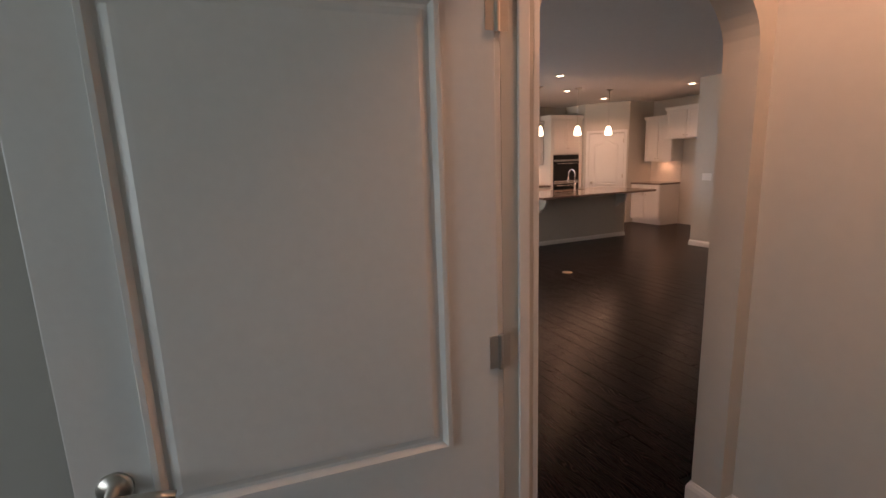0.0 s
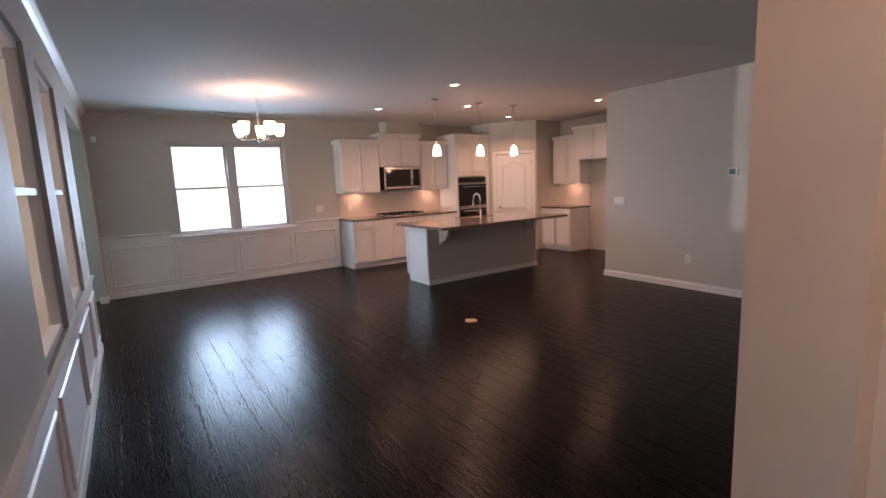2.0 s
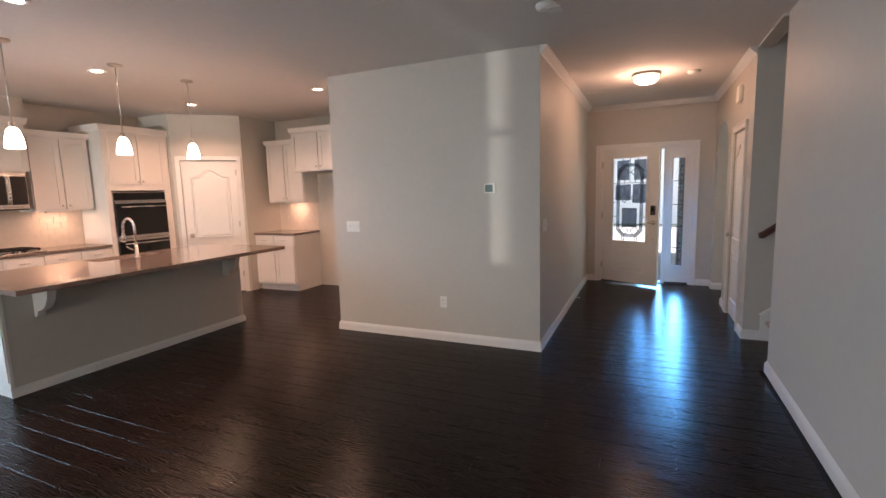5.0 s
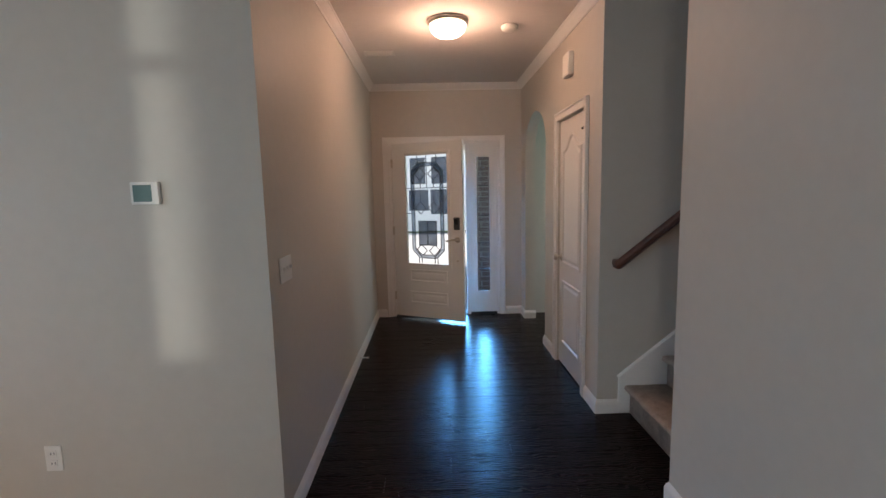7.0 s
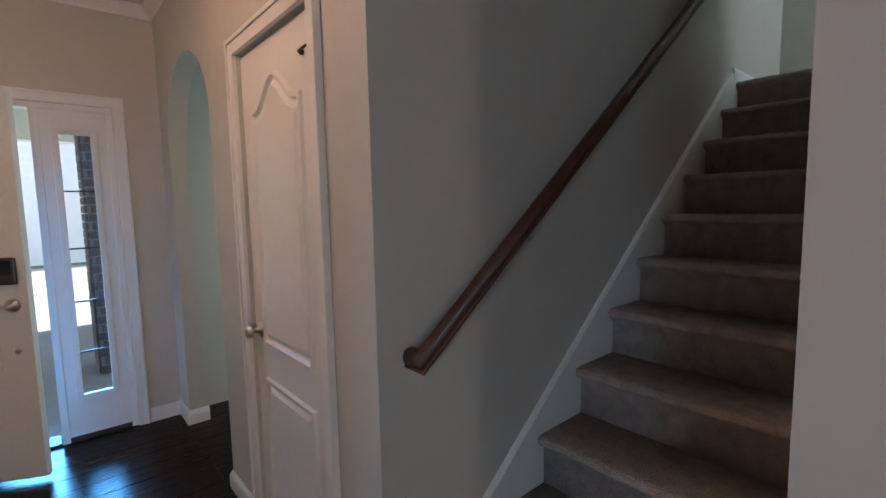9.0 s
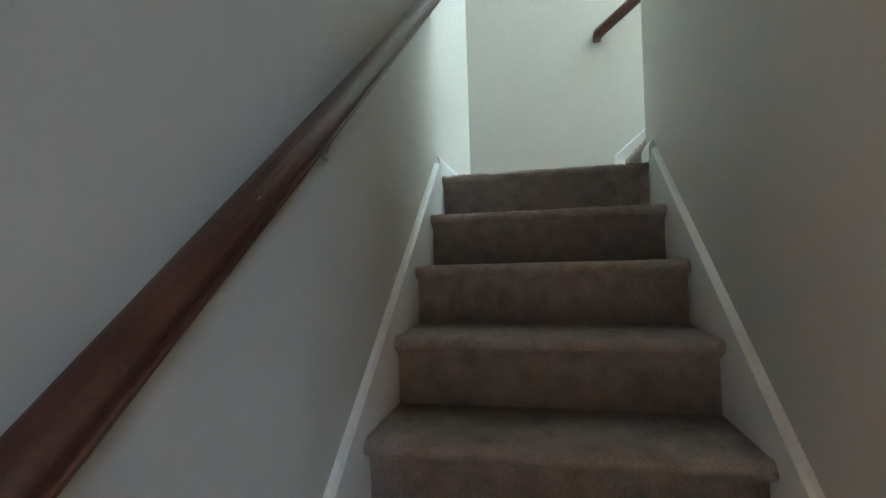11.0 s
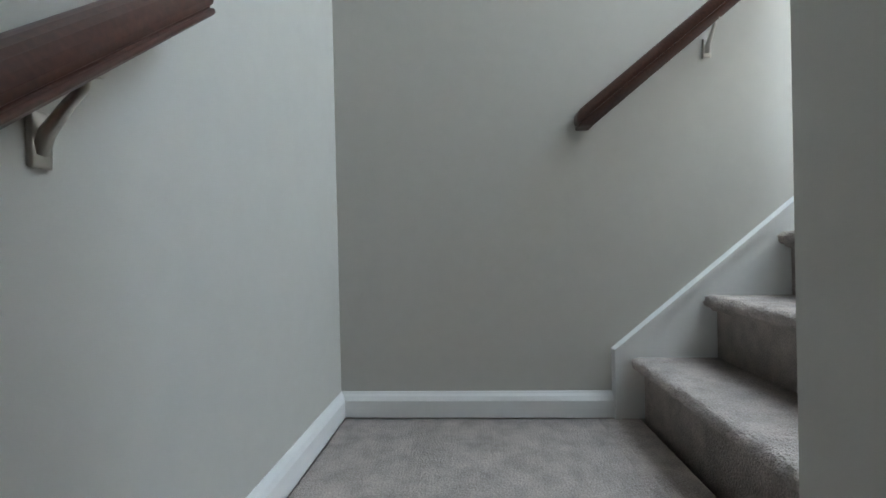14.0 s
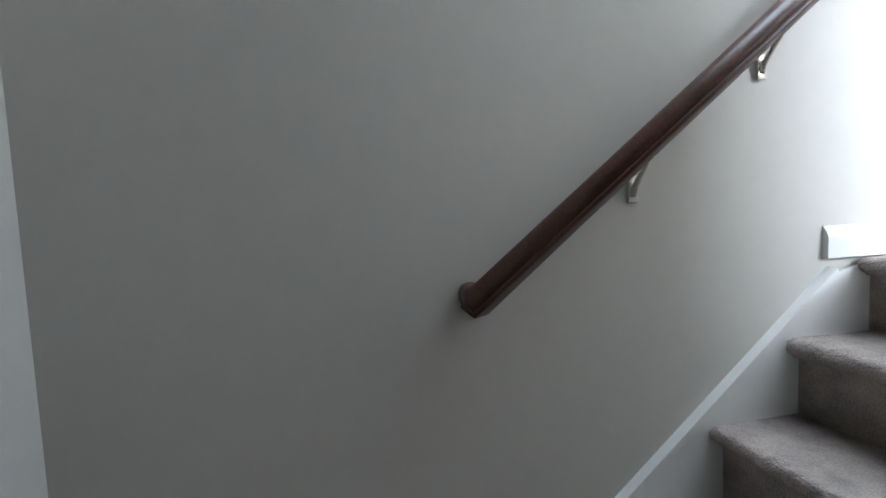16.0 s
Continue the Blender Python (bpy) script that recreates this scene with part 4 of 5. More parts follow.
WX = lambda y, z=0.0, x=-8.22: pose(x, y, z, 0, 0, 90)
base_cabinet(0.78, WX(4.34))
base_cabinet(0.76, WX(5.12))
base_cabinet(0.78, WX(5.88))
wall_cabinet(0.76, 0.98, WX(4.30, 1.38, -8.47))
wall_cabinet(0.90, 0.62, WX(5.07, 1.86, -8.44), deep=0.36)
wall_cabinet(0.66, 0.98, WX(5.98, 1.38, -8.47))
base_cabinet(0.78, pose(-7.44, 8.38, 0), deep=0.60)
wall_cabinet(0.72, 0.98, pose(-7.35, 8.65, 1.38))
wall_cabinet(0.98, 0.64, pose(-6.60 + 0.0, 8.40, 1.84), deep=0.58)


def counter(name, bs, label):
    return tagged(boxes(name, bs, GRANITE, bevel=0.006), label, "countertop")


counter("countertop", [(-8.80, 4.32, 0.881, -8.19, 6.655, 0.915)], "polished brown speckled granite countertop on the base cabinets")
counter("countertop", [(-7.45, 8.355, 0.881, -6.64, 8.98, 0.915)], "polished brown speckled granite countertop beside the fridge space")


def oven_tower():
    b = (-8.8, 6.66, 0)
    e = thing("oven_cabinet", b, "white tall cabinet housing a double wall oven", "cabinet")
    boxes("body", [(-8.80, 6.66, 0.10, -8.20, 6.72, 2.40), (-8.80, 7.46, 0.10, -8.20, 7.56, 2.40), (-8.80, 6.72, 1.62, -8.20, 7.46, 2.40), (-8.80, 6.72, 0.10, -8.20, 7.46, 0.50), (-8.80, 6.66, 0, -8.26, 7.56, 0.10)], CAB, e, b)
    m = pose(-8.20, 6.66, 0, 0, 0, 90)
    c = bmesh.new()
    add_sweep(c, [(0, 0.6, 2.40), (0, 0, 2.40), (0.9, 0, 2.40), (0.9, 0.6, 2.40)], [(0, 0), (0.022, 0), (0.026, 0.02), (0.036, 0.06), (0.040, 0.08), (0, 0.08)])
    add_box(c, (0.001, 0.001, 2.401, 0.899, 0.599, 2.476))
    bmesh.ops.transform(c, matrix=m, verts=c.verts)
    finish("crown", c, CAB, e, b)
    for x0, x1, z0, z1 in ((0.07, 0.445, 1.70, 2.37), (0.455, 0.83, 1.70, 2.37), (0.07, 0.83, 0.13, 0.46)):
        bm = bmesh.new()
        shaker(bm, x0, x1, z0, z1)
        bmesh.ops.transform(bm, matrix=m, verts=bm.verts)
        finish("door", bm, CAB, e, b)
    for x in (0.42, 0.48):
        k = bmesh.new()
        add_lathe(k, [(0.005, 0.0), (0.005, 0.012), (0.014, 0.016), (0.014, 0.022), (0.006, 0.026)], m=m @ pose(x, -0.02, 1.74, 90, 0, 0), n=12)
        finish("handle", k, NICKEL, e, b, True)
    o = thing("wall_oven", (-8.2, 7.09, 0.52), "stainless double wall oven with black glass doors", "oven")
    ob = (-8.2, 7.09, 0.52)
    boxes("body", [(-8.70, 6.725, 0.52, -8.195, 7.455, 1.60)], STEEL, o, ob, 0.003)
    boxes("control_panel", [(-8.194, 6.735, 1.49, -8.180, 7.445, 1.59)], BLACK, o, ob, 0.002)
    boxes("oven_door", [(-8.194, 6.735, 0.98, -8.168, 7.445, 1.475), (-8.194, 6.735, 0.53, -8.168, 7.445, 0.965)], BLACK, o, ob, 0.004)
    for z in (1.445, 0.98, 0.935):
        boxes("oven_trim", [(-8.170, 6.735, z, -8.164, 7.445, z + 0.03)], STEEL, o, ob, 0.001)
    for z in (1.40, 0.90):
        h = bmesh.new()
        add_sweep(h, [(-8.12, 6.78, z), (-8.12, 7.40, z)], circle(0.010, 10))
        for y in (6.82, 7.36):
            add_sweep(h, [(-8.168, y, z), (-8.118, y, z)], circle(0.007, 8))
        finish("handle", h, STEEL, o, ob, True)


oven_tower()


def microwave():
    b = (-8.4, 5.52, 1.42)
    e = thing("microwave", b, "stainless over-range microwave with a dark glass door", "microwave")
    boxes("body", [(-8.78, 5.13, 1.41, -8.42, 5.91, 1.855)], DARKPL, e, b, 0.003)
    boxes("door", [(-8.419, 5.13, 1.425, -8.395, 5.91, 1.85)], STEEL, e, b, 0.004)
    boxes("glass", [(-8.394, 5.155, 1.475, -8.390, 5.705, 1.80)], BLACK, e, b, 0.001)
    boxes("control_panel", [(-8.394, 5.75, 1.475, -8.390, 5.90, 1.80)], BLACK, e, b, 0.001)
    h = bmesh.new()
    add_sweep(h, [(-8.394, 5.725, 1.80), (-8.355, 5.725, 1.785), (-8.35, 5.725, 1.64), (-8.355, 5.725, 1.50), (-8.394, 5.725, 1.485)], circle(0.010, 10), up=Vector((0, 1, 0)))
    finish("handle", h, STEEL, e, b, True)


microwave()


def cooktop():
    b = (-8.48, 5.50, 0.915)
    e = thing("cooktop", b, "black gas cooktop with cast-iron grates set in the counter", "cooktop")
    boxes("tray", [(-8.73, 5.06, 0.915, -8.24, 5.94, 0.928)], STEEL, e, b, 0.004)
    for i in range(3):
        y0 = 5.08 + i * 0.285
        bars = [(-8.71, y0, 0.945, -8.69, y0 + 0.265, 0.962), (-8.33, y0, 0.945, -8.31, y0 + 0.265, 0.962), (-8.69, y0, 0.945, -8.33, y0 + 0.018, 0.962), (-8.69, y0 + 0.247, 0.945, -8.33, y0 + 0.265, 0.962), (-8.69, y0 + 0.124, 0.947, -8.33, y0 + 0.140, 0.965), (-8.52, y0 + 0.018, 0.947, -8.50, y0 + 0.247, 0.965)]
        bars += [(x, y, 0.928, x + 0.018, y + 0.018, 0.945) for x in (-8.71, -8.33) for y in (y0, y0 + 0.247)]
        boxes("grate", bars, IRON, e, b, 0.002)
        for x in ((-8.60, -8.41) if i != 1 else (-8.51,)):
            lathe("burner", [(0.045, 0), (0.045, 0.008), (0.03, 0.012), (0.03, 0.018), (0.01, 0.02)], IRON, e, b, c=(x, y0 + 0.13, 0.928))
    for i in range(5):
        lathe("knob", [(0.017, 0), (0.016, 0.014), (0.013, 0.02)], STEEL, e, b, c=(-8.275, 5.30 + i * 0.10, 0.928), n=14)


cooktop()


def backsplash(name, path_boxes):
    ob = tagged(boxes(name, path_boxes, GROUT), "cream tiled backsplash behind the counter", "backsplash", kind="structure")
    return ob


bs_west = backsplash("backsplash_west", [(-8.80, 4.32, 0.915, -8.793, 6.655, 1.40)])
bs_north = backsplash("backsplash_north", [(-7.45, 8.973, 0.915, -6.64, 8.98, 1.40)])


def tiles(parent, n_u, u0, axis, face, z0):
    me = bpy.data.meshes.new("tile")
    bm = bmesh.new()
    if axis == "x":
        add_box(bm, (0, 0, 0, 0.004, 0.149, 0.073), 0.0015)
    else:
        add_box(bm, (0, -0.004, 0, 0.149, 0, 0.073), 0.0015)
    bm.to_mesh(me)
    bm.free()
    me.materials.append(TILE)
    for r in range(6):
        for c in range(n_u):
            if r % 2 and c == n_u - 1:
                continue
            o = new("tile", me)
            o.parent = parent
            u = u0 + c * 0.1525 + (0.076 if r % 2 else 0)
            o.location = (face, u, z0 + r * 0.0765) if axis == "x" else (u, face, z0 + r * 0.0765)


tiles(bs_west, 15, 4.335, "x", -8.793, 0.918)
tiles(bs_north, 5, -7.43, "y", 8.973, 0.918)


def island():
    b = (-6.5, 5.73, 0)
    e = thing("kitchen_island", b, "greige kitchen island with a white end panel and granite top", "kitchen island")
    boxes("body", [(-6.22, 4.64, 0, -6.17, 6.87, 0.88)], WALL, e, b, 0.002)
    boxes("cabinet", [(-6.76, 4.66, 0.10, -6.22, 6.85, 0.88), (-6.70, 4.66, 0, -6.22, 6.85, 0.10)], CAB, e, b)
    boxes("end_panel", [(-6.80, 4.615, 0.10, -6.165, 4.64, 0.88), (-6.74, 4.615, 0, -6.165, 4.64, 0.10)], CAB, e, b, 0.003)
    for x0, x1 in ((-6.79, -6.74), (-6.23, -6.17)):
        boxes("end_stile", [(x0, 4.605, 0.12, x1, 4.615, 0.87)], CAB, e, b, 0.002)
    sweep("baseboard", [(-6.17, 4.61, 0), (-6.17, 6.87, 0), (-6.22, 6.87, 0)], [(x, z * 0.8) for x, z in BASE_PROF], TRIM, e, b)
    # the top, with the sink let in
    boxes("countertop", [(-6.84, 4.47, 0.881, -5.55, 5.52, 0.917), (-6.84, 6.16, 0.881, -5.55, 6.98, 0.917), (-6.84, 5.52, 0.881, -6.78, 6.16, 0.917), (-6.46, 5.52, 0.881, -5.55, 6.16, 0.917)], GRANITE, e, b)
    boxes("sink", [(-6.78, 5.52, 0.72, -6.46, 6.16, 0.73), (-6.792, 5.508, 0.72, -6.78, 6.172, 0.88), (-6.46, 5.508, 0.72, -6.448, 6.172, 0.88), (-6.78, 5.508, 0.72, -6.46, 5.52, 0.88), (-6.78, 6.16, 0.72, -6.46, 6.172, 0.88)], STEEL, e, b)
    for y in (4.86, 6.66):
        poly = [(-6.17, 0.88), (-5.93, 0.88), (-5.93, 0.845)] + [(-5.95 - 0.17 * (1 - math.cos(t * math.pi / 16)), 0.845 - 0.20 * math.sin(t * math.pi / 16)) for t in range(1, 9)] + [(-6.14, 0.60), (-6.17, 0.59)]
        prism("bracket", poly, "y", y - 0.03, y + 0.03, TRIM, e, b)
    f = thing("faucet", (-6.40, 5.83, 0.917), "brushed steel gooseneck kitchen faucet on the island", "faucet")
    fb = (-6.40, 5.83, 0.917)
    bm = bmesh.new()
    add_lathe(bm, [(0.027, 0), (0.027, 0.008), (0.018, 0.02), (0.016, 0.14)], c=fb, n=16)
    pts = [(-6.40, 5.83, 1.05)] + [(-6.40 - 0.09 + 0.09 * math.cos(t * math.pi / 10), 5.83, 1.22 + 0.09 * math.sin(t * math.pi / 10)) for t in range(0, 11)] + [(-6.585, 5.83, 1.14)]
    add_sweep(bm, pts, circle(0.012, 10), up=Vector((0, 1, 0)))
    finish("spout", bm, STEEL, f, fb, True)
    lathe("spray_head", [(0.013, 0), (0.019, 0.01), (0.019, 0.07), (0.014, 0.09)], STEEL, f, fb, c=(-6.587, 5.83, 1.07), n=16)
    sweep("lever", [(-6.40, 5.83 - 0.016, 1.0), (-6.40, 5.83 - 0.05, 1.01), (-6.40, 5.83 - 0.095, 1.04)], circle(0.007, 8), STEEL, f, fb, smooth=True)


island()

# under-cabinet lamps
for i, (x, y) in enumerate(((-8.62, 4.65), (-8.62, 6.3))):
    u = thing("under_cabinet_light", (x, y, 1.375), "slim warm light strip under the wall cabinet", "lamp", "under-cabinet lights")
    boxes("strip", [(x - 0.03, y - 0.14, 1.367, x + 0.03, y + 0.14, 1.3795)], PLATE, u, (x, y, 1.375), 0.002)
    lamp("under_cabinet_glow", "AREA", look((x, y, 1.364), (x - 0.05, y, 0.9)), 0.7, WARM, sx=0.26, sy=0.05)
u = thing("under_cabinet_light", (-7.0, 8.8, 1.375), "slim warm light strip under the wall cabinet", "lamp", "under-cabinet lights")
boxes("strip", [(-7.14, 8.78, 1.367, -6.86, 8.84, 1.3795)], PLATE, u, (-7.0, 8.8, 1.375), 0.002)
lamp("under_cabinet_glow", "AREA", look((-7.0, 8.81, 1.364), (-7.0, 8.86, 0.9)), 0.7, WARM, sx=0.26, sy=0.05)


# ---------------- lamps ----------------
def recessed(x, y):
    e = thing("recessed_light", (x, y, H), "lit round recessed ceiling light with a white trim", "ceiling light", "recessed lights")
    b = (x, y, H)
    lathe("trim", [(0.052, -0.001), (0.055, -0.006), (0.080, -0.005), (0.084, 0.0)], PLATE, e, b, c=b)
    lathe("lens", [(0.050, -0.0035), (0.030, -0.009), (0.006, -0.010)], BULB, e, b, c=b)
    lamp("recessed_glow", "AREA", look((x, y, H - 0.014), (x, y + 0.001, 0)), 5.6, WARM, sx=0.09, shape="DISK", spread=140)


for x, y in ((-7.23, 4.48), (-5.25, 4.54), (-6.52, 5.72), (-7.25, 7.28), (-5.28, 7.40)):
    recessed(x, y)


def pendant(x, y):
    e = thing("pendant_lamp", (x, y, H), "lit frosted-glass pendant lamp on a nickel rod", "pendant lamp", "island pendants")
    b = (x, y, H)
    bm = bmesh.new()
    add_lathe(bm, [(0.060, 0), (0.060, -0.006), (0.050, -0.016), (0.012, -0.022), (0.008, -0.03)], c=b)
    add_lathe(bm, [(0.0045, -0.02), (0.0045, -0.62)], c=b, n=8)
    add_lathe(bm, [(0.008, -0.60), (0.018, -0.605), (0.022, -0.655), (0.012, -0.66)], c=b, n=16)
    finish("rod", bm, NICKEL, e, b, True)
    lathe("shade", [(0.024, -0.645), (0.040, -0.665), (0.055, -0.72), (0.063, -0.78), (0.062, -0.803), (0.05, -0.805), (0.02, -0.80)], SHADE, e, b, c=b)
    lamp("pendant_glow", "POINT", Matrix.Translation((x, y, H - 0.86)), 2.2, WARM, soft=0.05)


for y in (4.86, 5.68, 6.40):
    pendant(-6.18, y)


def chandelier():
    x, y = -6.53, 2.46
    b = (x, y, H)
    e = thing("chandelier", b, "nickel five-arm chandelier with lit frosted glass shades", "chandelier")
    bm = bmesh.new()
    add_lathe(bm, [(0.065, 0), (0.065, -0.006), (0.05, -0.018), (0.012, -0.025), (0.008, -0.04)], c=b)
    finish("canopy", bm, NICKEL, e, b, True)
    bm = bmesh.new()
    for i in range(9):
        z = H - 0.04 - i * 0.032
        m = Matrix.Translation((x, y, z)) @ pose(0, 0, 0, 90, 0, 90 * (i % 2))
        ringp = [m @ Vector((0.010 * math.cos(t * math.pi / 5), 0.019 * math.sin(t * math.pi / 5), 0)) for t in range(10)]
        add_sweep(bm, ringp, circle(0.0025, 6), closed=True, up=(m.to_3x3() @ Vector((0, 0, 1))))
    finish("chain", bm, NICKEL, e, b, True)
    bm = bmesh.new()
    add_lathe(bm, [(0.006, -0.30), (0.014, -0.32), (0.010, -0.36), (0.008, -0.52), (0.022, -0.55), (0.032, -0.575), (0.02, -0.595), (0.005, -0.61)], c=b, n=16)
    for i in range(3):
        a = i * 2.094
        add_sweep(bm, [(x + 0.012 * math.cos(a), y + 0.012 * math.sin(a), H - 0.31), (x + 0.045 * math.cos(a), y + 0.045 * math.sin(a), H - 0.44), (x + 0.025 * math.cos(a), y + 0.025 * math.sin(a), H - 0.57)], circle(0.004, 6))
    finish("stem", bm, NICKEL, e, b, True)
    for i in range(5):
        a = i * 2 * math.pi / 5 + 0.3
        d = Vector((math.cos(a), math.sin(a), 0))
        c = Vector(b) + Vector((0, 0, -0.57))
        pts = [c + d * 0.02, c + d * 0.12 + Vector((0, 0, -0.012)), c + d * 0.21 + Vector((0, 0, -0.004)), c + d * 0.245 + Vector((0, 0, 0.03))]
        sweep("arm", pts, circle(0.006, 8), NICKEL, e, b, smooth=True)
        q = c + d * 0.245
        lathe("shade_holder", [(0.006, 0.02), (0.03, 0.028), (0.03, 0.036), (0.01, 0.038)], NICKEL, e, b, c=tuple(q), n=16)
        lathe("shade", [(0.02, 0.037), (0.045, 0.05), (0.058, 0.10), (0.068, 0.185), (0.064, 0.185), (0.054, 0.10), (0.03, 0.055)], SHADE, e, b, c=tuple(q))
        lamp("chandelier_glow", "POINT", Matrix.Translation(q + Vector((0, 0, 0.16))), 0.75, WARM, soft=0.05)


chandelier()


def flush_light(x, y, power):
    b = (x, y, H)
    e = thing("flush_ceiling_light", b, "lit flush ceiling light, frosted bowl in a nickel ring", "ceiling light")
    lathe("ring", [(0.148, 0), (0.151, -0.012), (0.146, -0.026), (0.132, -0.032), (0.1, -0.02)], NICKEL, e, b, c=b, n=36)
    lathe("bowl", [(0.131, -0.022), (0.132, -0.040), (0.120, -0.075), (0.085, -0.102), (0.036, -0.114), (0.004, -0.116)], SHADE, e, b, c=b, n=36)
    lamp("hall_glow", "POINT", Matrix.Translation((b[0], b[1], H - 0.20)), power, WARM, soft=0.12)


flush_light(-1.76, 8.60, 6.0)
flush_light(-0.08, 1.22, 10)


# ---------------- small fixtures ----------------
def plate(m, gangs, kind, label):
    """A wall plate in local x-z, looking to -y, centred."""
    e = thing("light_switch" if kind == "switch" else "outlet", (0, 0, 0), label, "switch" if kind == "switch" else "outlet")
    w = 0.046 * gangs + 0.024
    boxes("cover", [(-w / 2, -0.006, -0.057, w / 2, 0, 0.057)], PLATE, e, bevel=0.0025)
    for g in range(gangs):
        x = (g - (gangs - 1) / 2) * 0.046
        if kind == "switch":
            boxes("toggle", [(x - 0.006, -0.018, -0.004, x + 0.006, -0.006, 0.014)], PLATE, e, bevel=0.002)
            boxes("slot", [(x - 0.008, -0.0075, -0.013, x + 0.008, -0.006, 0.015)], TRIM, e)
        else:
            for z in (-0.022, 0.022):
                boxes("socket", [(x - 0.016, -0.0085, z - 0.014, x + 0.016, -0.006, z + 0.014)], PLATE, e, bevel=0.002)
                boxes("slot", [(x - 0.008, -0.0092, z - 0.004, x - 0.005, -0.0085, z + 0.006), (x + 0.005, -0.0092, z - 0.004, x + 0.008, -0.0085, z + 0.006)], DARKPL, e)
    e.matrix_basis = m
    return e


plate(pose(-4.59, 6.99, 1.15), 3, "switch", "white triple toggle switch on the greige wall")
plate(pose(-3.555, 6.99, 0.40), 1, "outlet", "white duplex outlet on the greige wall")
plate(pose(-2.59, 7.20, 1.16, 0, 0, 90), 3, "switch", "white triple toggle switch in the hall")
plate(pose(-8.80, 3.95, 1.13, 0, 0, 90), 2, "switch", "white double toggle switch above the chair rail")
plate(pose(-8.793, 1.02, 0.15, 0, 0, 90) @ pose(0, 0, 0, 0, 90, 0), 1, "outlet", "white duplex outlet laid sideways in the wainscot")
plate(pose(-8.789, 4.55, 1.10, 0, 0, 90), 1, "outlet", "white duplex outlet on the tiled backsplash")
plate(pose(-5.75, SW + 0.0, 1.12, 0, 0, 180), 1, "switch", "white toggle switch beside the wide opening")
plate(pose(-0.75 + 1.0, 10.57, 1.15), 1, "switch", "white toggle switch beyond the arch")

th = thing("thermostat", (-3.05, 6.99, 1.515), "white wall thermostat with a grey-green screen", "thermostat")
boxes("case", [(-3.105, 6.966, 1.47, -2.995, 6.99, 1.56)], PLATE, th, (-3.05, 6.99, 1.515), 0.006)
boxes("screen", [(-3.092, 6.963, 1.482, -3.02, 6.9655, 1.548)], SCREEN, th, (-3.05, 6.99, 1.515), 0.001)

ch = thing("door_chime", (-0.84, 8.66, 2.42), "white plastic door chime box high on the wall", "door chime")
boxes("case", [(-0.885, 8.58, 2.33, -0.84, 8.74, 2.50)], PLATE, ch, (-0.84, 8.66, 2.42), 0.016)

sd = thing("smoke_detector", (-1.29, 8.72, H), "white round smoke detector on the ceiling", "smoke detector")
lathe("case", [(0.062, 0), (0.064, -0.01), (0.058, -0.028), (0.044, -0.036), (0.02, -0.04), (0.004, -0.04)], PLATE, sd, (-1.29, 8.72, H), c=(-1.29, 8.72, H))

sd2 = thing("smoke_detector", (-2.37, 6.14, H), "white ceiling detector with a hanging cover", "smoke detector")
bm = bmesh.new()
add_lathe(bm, [(0.066, 0), (0.068, -0.012), (0.060, -0.03), (0.03, -0.036), (0.004, -0.036)], c=(-2.37, 6.14, H))
finish("case", bm, PLATE, sd2, (-2.37, 6.14, H), True)
boxes("cover", [(-2.36, 6.09, H - 0.045, -2.27, 6.19, H - 0.037)], PLATE, sd2, (-2.37, 6.14, H), 0.003, m=None)


def ceiling_grille(x0, y0, x1, y1, slats, along, name, label):
    b = ((x0 + x1) / 2, (y0 + y1) / 2, H)
    e = thing(name, b, label, "air vent")
    f = 0.022
    boxes("frame", [(x0, y0, H - 0.008, x0 + f, y1, H), (x1 - f, y0, H - 0.008, x1, y1, H), (x0 + f, y0, H - 0.008, x1 - f, y0 + f, H), (x0 + f, y1 - f, H - 0.008, x1 - f, y1, H)], PLATE, e, b, 0.002)
    boxes("back", [(x0 + f, y0 + f, H - 0.0015, x1 - f, y1 - f, H - 0.0005)], DARKPL, e, b)
    for i in range(slats):
        u = (i + 0.5) / slats
        if along == "x":
            y = y0 + f + (y1 - y0 - 2 * f) * u
            boxes("slat", [(x0 + f, y - 0.004, H - 0.007, x1 - f, y + 0.004, H - 0.003)], PLATE, e, b)
        else:
            x = x0 + f + (x1 - x0 - 2 * f) * u
            boxes("slat", [(x - 0.004, y0 + f, H - 0.007, x + 0.004, y1 - f, H - 0.003)], PLATE, e, b)


ceiling_grille(-1.61, 5.95, -1.30, 6.46, 14, "y", "return_vent", "white slatted ceiling return-air grille")
ceiling_grille(-2.47, 9.28, -2.20, 9.42, 6, "x", "ceiling_vent", "white ceiling air register in the hall")
ceiling_grille(-8.5, 2.2, -8.36, 2.5, 6, "y", "ceiling_vent", "white ceiling air register above the window")

fc = thing("floor_box_cover", (-4.37, 4.0, 0), "round brass-coloured floor outlet cover set in the planks", "floor outlet")
lathe("cover", [(0.068, 0.0), (0.068, 0.004), (0.062, 0.006), (0.05, 0.005), (0.004, 0.005)], BRASS, fc, (-4.37, 4.0, 0), c=(-4.37, 4.0, 0), n=32)
ms = thing("motion_sensor", (-8.76, 0.75, 2.33), "small white motion sensor in the room corner", "sensor")
boxes("case", [(-8.80, 0.70, 2.29, -8.75, 0.76, 2.38)], PLATE, ms, (-8.76, 0.75, 2.33), 0.01)
wb = thing("water_box", (-5.35, 8.98, 0.52), "dark round fridge water outlet in the wall", "outlet")
lathe("cover", [(0.055, 0), (0.055, 0.008), (0.04, 0.012), (0.004, 0.006)], DARKPL, wb, (-5.35, 8.98, 0.52), m=pose(-5.35, 8.98, 0.52, 90, 0, 0))
